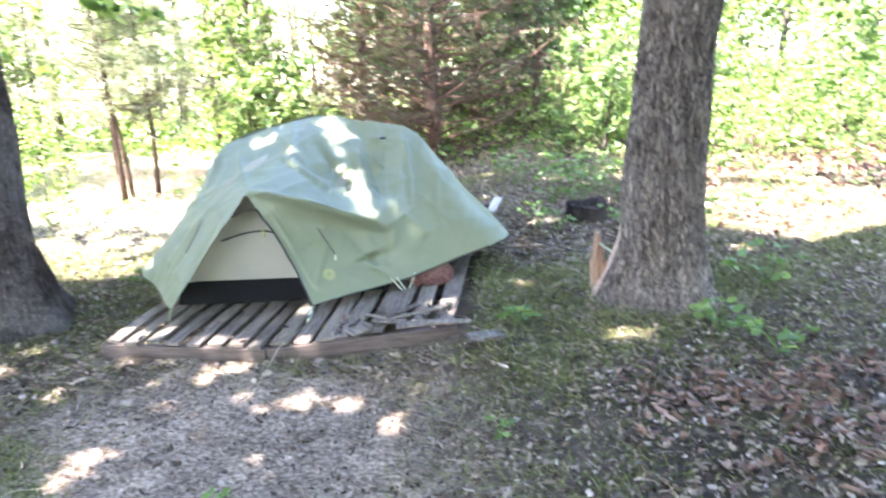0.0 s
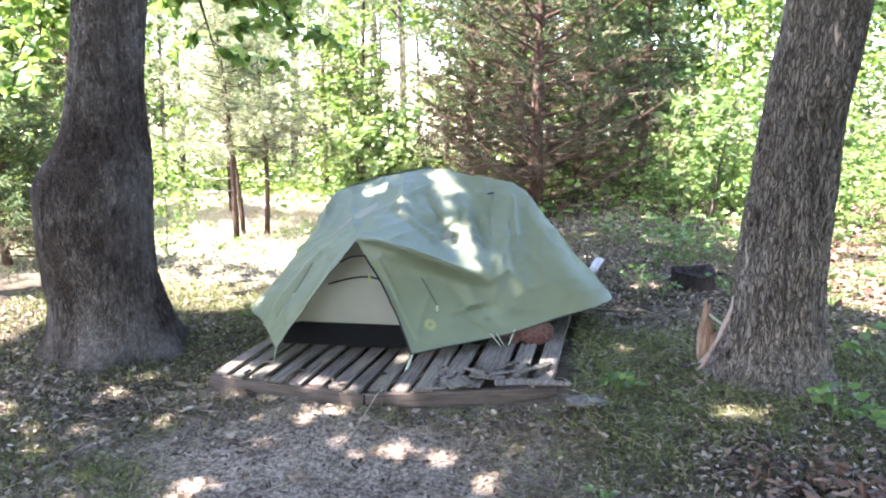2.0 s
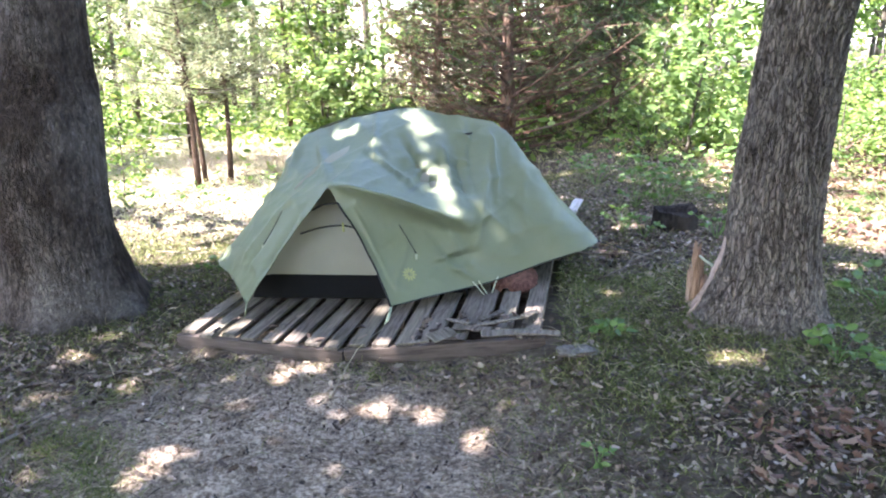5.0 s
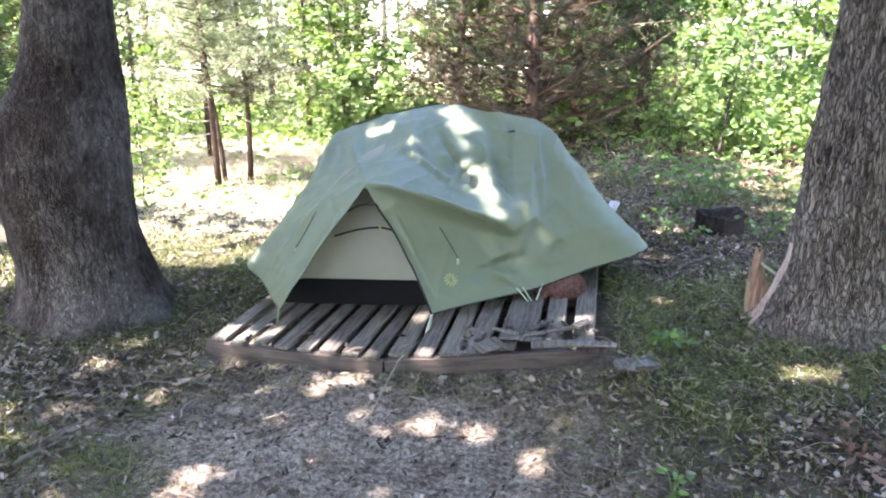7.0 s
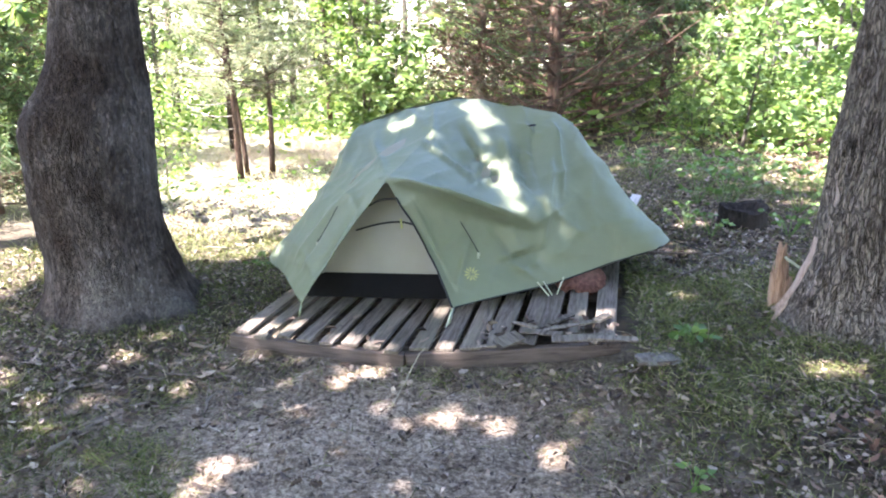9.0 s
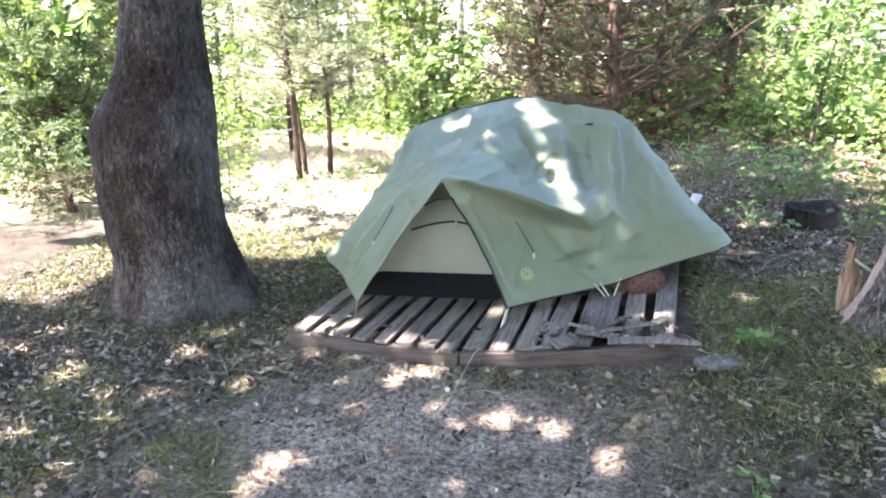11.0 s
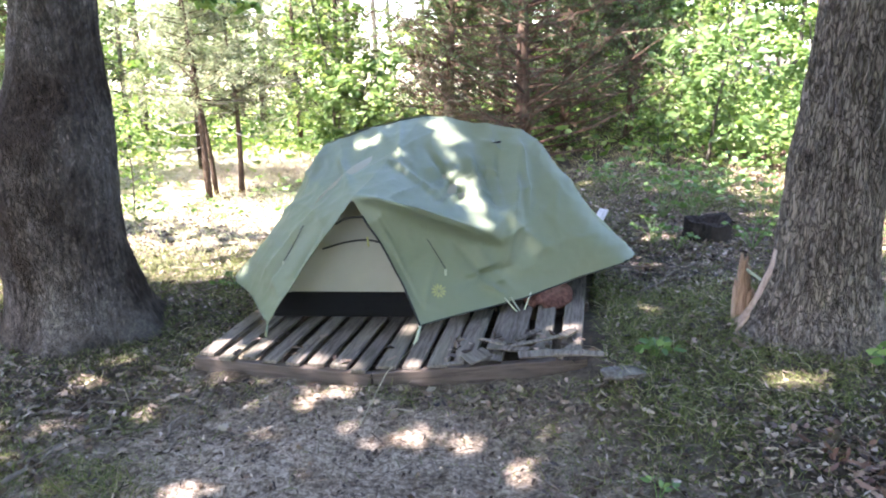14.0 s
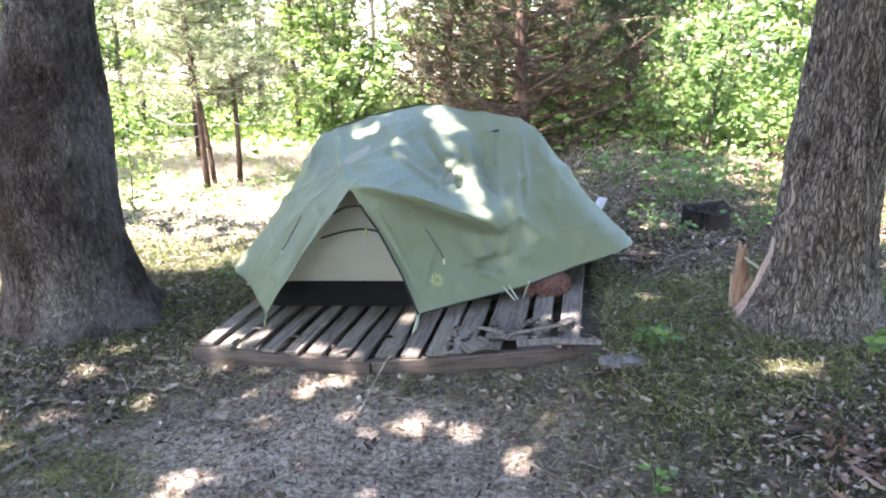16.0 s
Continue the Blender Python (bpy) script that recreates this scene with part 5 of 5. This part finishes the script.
stick("stick", (0.08, 3.42, 0.01), (0.27, 3.45, 0.03), 0.009, "pale bent twig beside the flat stone", 0.04, seed=5)
stick("stick", (-2.6, 3.0, 0), (-2.25, 3.25, 0), 0.009, "grey dead stick among leaves", seed=6)
stick("stick", (-2.35, 2.75, 0), (-2.05, 2.55, 0), 0.007, "grey dead twig among leaves", seed=7)
stick("stick", (0.35, 4.55, 0.02), (0.75, 4.9, 0.1), 0.006, "thin twig in the grass", seed=8)
stick("stick", (0.2, 5.1, 0.01), (0.75, 5.05, 0.02), 0.008, "grey dead stick among leaves", seed=9)
stick("stick", (0.62, 3.72, 0.01), (0.88, 3.85, 0.04), 0.003, "pale twig against the oak's root", seed=10)
stick("stick", (-2.0, 3.3, 0), (-1.6, 3.36, 0), 0.008, "grey dead stick among leaves", seed=12)
for i in range(26):
    a, d = rng.uniform(0, 6.28), rng.uniform(0.08, 0.28)
    x, y = rng.uniform(-2.6, 1.4), rng.uniform(2.3, 3.4)
    stick("twig", (x, y, 0), (x + d * math.cos(a), y + d * math.sin(a), 0), rng.uniform(0.002, 0.005), "small dry twig on the ground", 0.02, TWIG, 1, 40 + i, "twig")


for i in range(12):
    a, d = rng.uniform(0, 6.28), rng.uniform(0.12, 0.34)
    x, y = rng.uniform(-2.7, -1.7), rng.uniform(2.35, 3.55)
    stick("stick", (x, y, 0), (x + d * math.cos(a), y + d * math.sin(a), 0), rng.uniform(0.003, 0.006), "grey dead stick lying among leaves", 0.07, TWIG, 2, 90 + i)


def scrap(x, y, z, sx, sy, rot, tilt, seed):
    ob = new("board_scrap", box_mesh("board_scrap", sx * 0.8, sy * 0.8, 0.010, DECK, 0.002, 0.0025, seed))
    ob.matrix_basis = pose(x, y, z, tilt[0], tilt[1], rot)
    tagged(ob, "broken weathered board scrap on the pallet's edge", "board scrap", "broken boards")


loose = new("loose_board", box_mesh("loose_board", 0.075, 0.40, 0.016, PALE_BOARD, 0.004, 0.004, 31))
loose.matrix_basis = pose(0.285, 6.3, 0.2, 12, 6, -14)
tagged(loose, "pale grey weathered board sticking out behind the tent", "board")
for row in ((-0.10, 3.60, 0.222, 0.34, 0.07, 5, (4, -5), 1), (0.02, 3.585, 0.235, 0.26, 0.06, -6, (-3, -4), 2), (-0.28, 3.66, 0.208, 0.24, 0.05, -18, (2, -6), 3), (-0.42, 3.60, 0.19, 0.15, 0.10, 40, (6, -6), 4),
            (-0.16, 3.72, 0.225, 0.30, 0.03, 22, (2, -6), 5), (-0.02, 3.80, 0.24, 0.16, 0.05, 64, (3, 5), 6), (-0.20, 3.80, 0.222, 0.20, 0.035, 48, (5, -3), 7), (-0.36, 3.74, 0.205, 0.18, 0.03, -30, (0, -4), 8), (-0.55, 3.55, 0.165, 0.20, 0.03, 8, (0, -5), 9)):
    scrap(*row)


# ---- leaf litter, grass and herbs ----
def scatter(n, weight, x0=-4.2, x1=3.4, y0=1.6, y1=9.5):
    x, y = rng.uniform(x0, x1, n * 3), rng.uniform(y0, y1, n * 3)
    fade = ss((x - x0) / 0.5) * ss((x1 - x) / 0.5) * ss((y - y0) / 0.6)
    keep = rng.uniform(0, 1, n * 3) < weight(x, y) * fade
    inside = (x > -1.75) & (x < 0.14) & (y > 3.5) & (y < 6.3)
    oak = ((x + 2.67) ** 2 + (y - 4.17) ** 2 < 0.15) | ((x - 1.17) ** 2 + (y - 4.05) ** 2 < 0.08)
    keep &= ~inside & ~oak
    return x[keep][:n], y[keep][:n]


def bare(x, y):
    """1 on the trodden dirt, 0 away from it."""
    d = np.hypot((x + 0.95) * 0.9, y - 2.75) + 0.28 * waves(x * 1.6, y * 1.6)
    return 1 - ss((d - 0.55) / 0.6)


def meadow(x, y):
    return ss((y - 5.2) / 0.8) * ss((-x - 1.6) / 0.6)


def leaf_weight(x, y):
    w = 0.2 + 0.4 * ss((waves(x * 1.3 + 2, y * 1.3) + 0.2) / 0.8)
    w = w * (1 - 0.75 * ss(1.35 - np.hypot((x - 0.45) / 0.6, (y - 4.1) / 0.9)))
    w = w + 0.6 * ss((x - 0.4) / 0.4) * ss((3.5 - y) / 0.4) + 0.6 * ss((-1.5 - x) / 0.4) * ss((3.7 - y) / 0.5)
    w = w + 0.5 * ss(1.2 - np.hypot((x - 0.6) * 0.8, (y - 5.9) * 0.6))
    w = w + 1.6 * np.exp(-(((x + 0.35) / 0.45) ** 2 + ((y - 3.40) / 0.13) ** 2))
    w = w + 0.8 * np.exp(-(((x + 1.4) / 0.5) ** 2 + ((y - 3.50) / 0.08) ** 2)) + 0.8 * np.exp(-(((x + 1.75) / 0.25) ** 2 + ((y - 3.2) / 0.25) ** 2))
    return np.clip(w * (1 - 0.62 * bare(x, y)) * (1 - 0.75 * meadow(x, y)), 0, 1)


def build_litter():
    for name, n, lo, hi, label, lift in (("leaf_litter", 21000, 0.016, 0.055, "brown and grey dead oak leaves over the ground", 0.012), ("leaf_crumbs", 120000, 0.008, 0.036, "small crumbs of dry leaves over the ground", 0.004)):
        x, y = scatter(n, leaf_weight if name == "leaf_litter" else (lambda a, b: 0.95 - 0.6 * bare(a, b)))
        n = len(x)
        p = np.stack([x, y, gz(x, y) + lift + rng.uniform(0, lift, n)], 1)
        d = rng.normal(size=(n, 3)) * (1, 1, 0.34)
        me = blades(name, p, d, rng.uniform(lo, hi, n), rng.uniform(0.35, 0.75, n) * rng.uniform(lo, hi, n), LITTER, "oak" if name == "leaf_litter" else "chip", 0.7)
        tagged(new(name, me), label, "dead leaves", kind="stuff")
    n = 130
    x, y = rng.uniform(-1.7, 0.08, n), rng.uniform(3.56, 3.9, n)
    keep = rng.uniform(0, 1, n) < 0.25 + 0.75 * (x > -0.55)
    x, y = x[keep], y[keep]
    z = 0.142 + np.clip((x + 0.82) * 0.087, 0, 1)
    n = len(x)
    me = blades("fallen_leaves", np.stack([x, y, z + rng.uniform(0.002, 0.015, n)], 1), rng.normal(size=(n, 3)) * (1, 1, 0.2), rng.uniform(0.025, 0.07, n), rng.uniform(0.015, 0.04, n), LITTER, "oak", 2.0)
    tagged(new("fallen_leaves", me), "dry leaves lying on the pallet boards", "dead leaves", kind="stuff")


def build_leaf_pile():
    for name, n, box, lo, hi, label in (("leaf_pile", 850, (0.35, 2.3, 2.2, 3.45), 0.03, 0.075, "loose drift of russet oak leaves on the ground"), ("field_leaves", 7000, (1.7, 8.0, 5.2, 11.0), 0.05, 0.12, "russet leaves scattered over the sunlit clearing")):
        x, y = scatter(n, (lambda a, b: ss((a - 0.5 - 0.4 * waves(b * 3, a * 2)) / 0.8) * ss((3.45 - b + 0.3 * waves(a * 3, b)) / 0.6) * ss((waves(a * 5, b * 5) + 0.9) / 1.2)) if name == "leaf_pile" else (lambda a, b: 0.3 + 0.7 * ss(waves(a, b) + 0.4)), *box)
        n = len(x)
        p = np.stack([x, y, gz(x, y) + rng.uniform(0.008, 0.035, n)], 1)
        d = rng.normal(size=(n, 3)) * (1, 1, 0.4)
        tagged(new(name, blades(name, p, d, rng.uniform(lo, hi, n), rng.uniform(0.45, 0.8, n) * (lo + hi) / 2, RUSSET, "oak", 1.2)), label, "dead leaves", kind="stuff")


build_litter()
build_leaf_pile()


def build_twig_litter():
    n = 1500
    x, y = scatter(n, lambda a, b: 0.35 + 0.3 * bare(a, b), -3.2, 2.0, 2.0, 4.2)
    n = len(x)
    p = np.stack([x, y, gz(x, y) + 0.006], 1)
    d = rng.normal(size=(n, 3)) * (1, 1, 0.06)
    tagged(new("twig_litter", blades("twig_litter", p, d, rng.uniform(0.03, 0.13, n), rng.uniform(0.002, 0.006, n), LITTER, "blade")), "fine dry twig litter over the dirt", "twigs", kind="stuff")


build_twig_litter()


def grass_weight(x, y):
    w = 0.25 + 0.75 * ss((waves(x * 1.1 + 5, y * 1.2 + 1) + 0.35) / 0.8)
    w = w + 0.9 * ss(1.3 - np.hypot((x - 0.5) / 0.7, (y - 3.9) / 1.0)) + 0.4 * ss(1 - np.hypot((x + 2.0) / 0.8, (y - 4.7) / 0.7))
    w = w * (1 - 0.97 * bare(x, y)) * (1 - 0.75 * ss((x - 0.45) / 0.4) * ss((3.45 - y) / 0.4)) * (1 - 0.8 * ss((-1.6 - x) / 0.4) * ss((3.7 - y) / 0.5))
    w = w * (1 - 0.7 * ss(1.2 - np.hypot((x - 0.6) * 0.8, (y - 5.9) * 0.6))) * (1 - 0.65 * ss((-1.35 - x) / 0.3) * ss((4.0 - y) / 0.4))
    for cx, cy, size in ((-2.15, 2.72, 0.24), (-1.72, 2.72, 0.16), (-1.83, 3.2, 0.12), (-2.5, 3.05, 0.2), (-1.5, 2.45, 0.15), (-2.3, 2.45, 0.2)):
        w = w + 0.9 * np.exp(-(((x - cx) / size) ** 2 + ((y - cy) / size) ** 2))
    return np.clip(w, 0, 1)


def build_grass():
    # second row: paler grass for the sunlit areas, brightness put into its colour
    for name, n, mat, low, high, area, label in (("grass", 150000, GRASS, 0.025, 0.095, (-4.2, 3.4, 1.9, 8.6), "thin short forest grass"), ("meadow_grass", 46000, SUNLIT_GRASS, 0.03, 0.13, (-9.0, 8.0, 5.2, 14.0), "dry meadow grass with sun glare in its colour")):
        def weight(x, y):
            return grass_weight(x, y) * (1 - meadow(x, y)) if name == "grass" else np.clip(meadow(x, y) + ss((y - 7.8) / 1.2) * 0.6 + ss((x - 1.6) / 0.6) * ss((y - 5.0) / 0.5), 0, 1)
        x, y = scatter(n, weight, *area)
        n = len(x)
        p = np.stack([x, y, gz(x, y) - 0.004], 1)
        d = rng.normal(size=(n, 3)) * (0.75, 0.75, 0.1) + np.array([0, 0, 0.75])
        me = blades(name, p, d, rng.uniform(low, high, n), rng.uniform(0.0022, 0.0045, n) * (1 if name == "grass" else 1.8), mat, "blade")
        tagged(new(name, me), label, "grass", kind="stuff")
    n = 480
    x, y = scatter(n, lambda a, b: grass_weight(a, b) * 0.8 + 0.1 * (1 - bare(a, b)), -3.0, 2.4, 2.1, 5.0)
    n = len(x)
    p = np.stack([x, y, gz(x, y) + 0.004], 1)
    d = rng.normal(size=(n, 3)) * (1, 1, 0.15) + np.array([0, 0, 0.3])
    tagged(new("dry_stems", blades("dry_stems", p, d, rng.uniform(0.05, 0.2, n), rng.uniform(0.002, 0.004, n), STRAW, "blade")), "pale dry grass stems lying about", "grass", kind="stuff")


build_grass()


def herb(x, y, count, size, spread, label, seed, height=0.1):
    r = random.Random(seed)
    roots, dirs, chunks = [], [], []
    for i in range(count):
        a = i * 2.4 + r.uniform(-0.4, 0.4)
        q = Vector((math.cos(a) * spread * r.uniform(0.3, 1), math.sin(a) * spread * r.uniform(0.3, 1), height * r.uniform(0.4, 1.1)))
        chunks.append(tube([(0, 0, -0.01), q * 0.6 + Vector((0, 0, 0.02)), q], [0.003, 0.002, 0.0012], 4))
        for k in range(3):
            b = a + (k - 1) * 1.0
            roots.append(tuple(q))
            dirs.append((math.cos(b), math.sin(b), r.uniform(-0.3, 0.3)))
    n = len(roots)
    plant = thing("woodland_herb", at_ground(x, y), label, "plant", "small green plants")
    tagged(part("stem", mesh_of("stem", *joined(chunks), HERB), plant), kind="stuff")
    part("leaves", blades("leaves", np.array(roots), np.array(dirs), rng.uniform(0.75, 1.2, n) * size, rng.uniform(0.5, 0.7, n) * size, HERB), plant)


NEAR_HERBS = [(1.0, 6.35, 14, 0.08, 0.25, 0.25), (1.35, 7.3, 16, 0.09, 0.3, 0.3), (1.75, 6.8, 16, 0.09, 0.3, 0.32), (0.95, 7.4, 14, 0.08, 0.3, 0.25), (1.6, 7.9, 16, 0.09, 0.35, 0.3), (2.0, 7.6, 16, 0.09, 0.35, 0.35), (0.62, 5.75, 12, 0.06, 0.16, 0.18), (0.36, 3.74, 9, 0.06, 0.09, 0.10), (0.24, 2.76, 4, 0.042, 0.04, 0.06), (1.30, 3.55, 12, 0.07, 0.14, 0.14), (1.5, 3.35, 10, 0.07, 0.12, 0.12), (1.25, 5.6, 14, 0.07, 0.2, 0.2), (0.75, 5.55, 10, 0.06, 0.14, 0.16), (0.80, 6.5, 14, 0.09, 0.22, 0.3), (1.5, 6.3, 16, 0.08, 0.3, 0.35), (1.1, 6.9, 16, 0.09, 0.3, 0.35), (1.9, 5.6, 16, 0.08, 0.3, 0.3), (1.55, 5.0, 12, 0.07, 0.2, 0.25), (0.55, 7.6, 14, 0.08, 0.3, 0.3)]
EDGE_HERBS = [(-3.3, 7.2, 14, 0.09, 0.3, 0.25), (-2.9, 7.8, 14, 0.09, 0.35, 0.3), (-4.0, 7.0, 14, 0.09, 0.3, 0.3), (0.9, 8.6, 12, 0.09, 0.3, 0.3), (2.2, 7.3, 16, 0.09, 0.35, 0.35), (-2.1, 4.9, 10, 0.05, 0.15, 0.1), (-0.75, 2.45, 3, 0.05, 0.03, 0.05), (1.75, 4.2, 10, 0.08, 0.2, 0.22), (0.45, 8.3, 12, 0.08, 0.25, 0.25), (-2.3, 7.0, 12, 0.09, 0.3, 0.25), (2.6, 6.2, 16, 0.09, 0.35, 0.35)]
for i, (x, y, c, s, sp, h) in enumerate(NEAR_HERBS + EDGE_HERBS):
    herb(x, y, c, s * (0.68 if y > 5 else 0.85), sp, "small broad-leaved green plant in the grass", 60 + i, h)
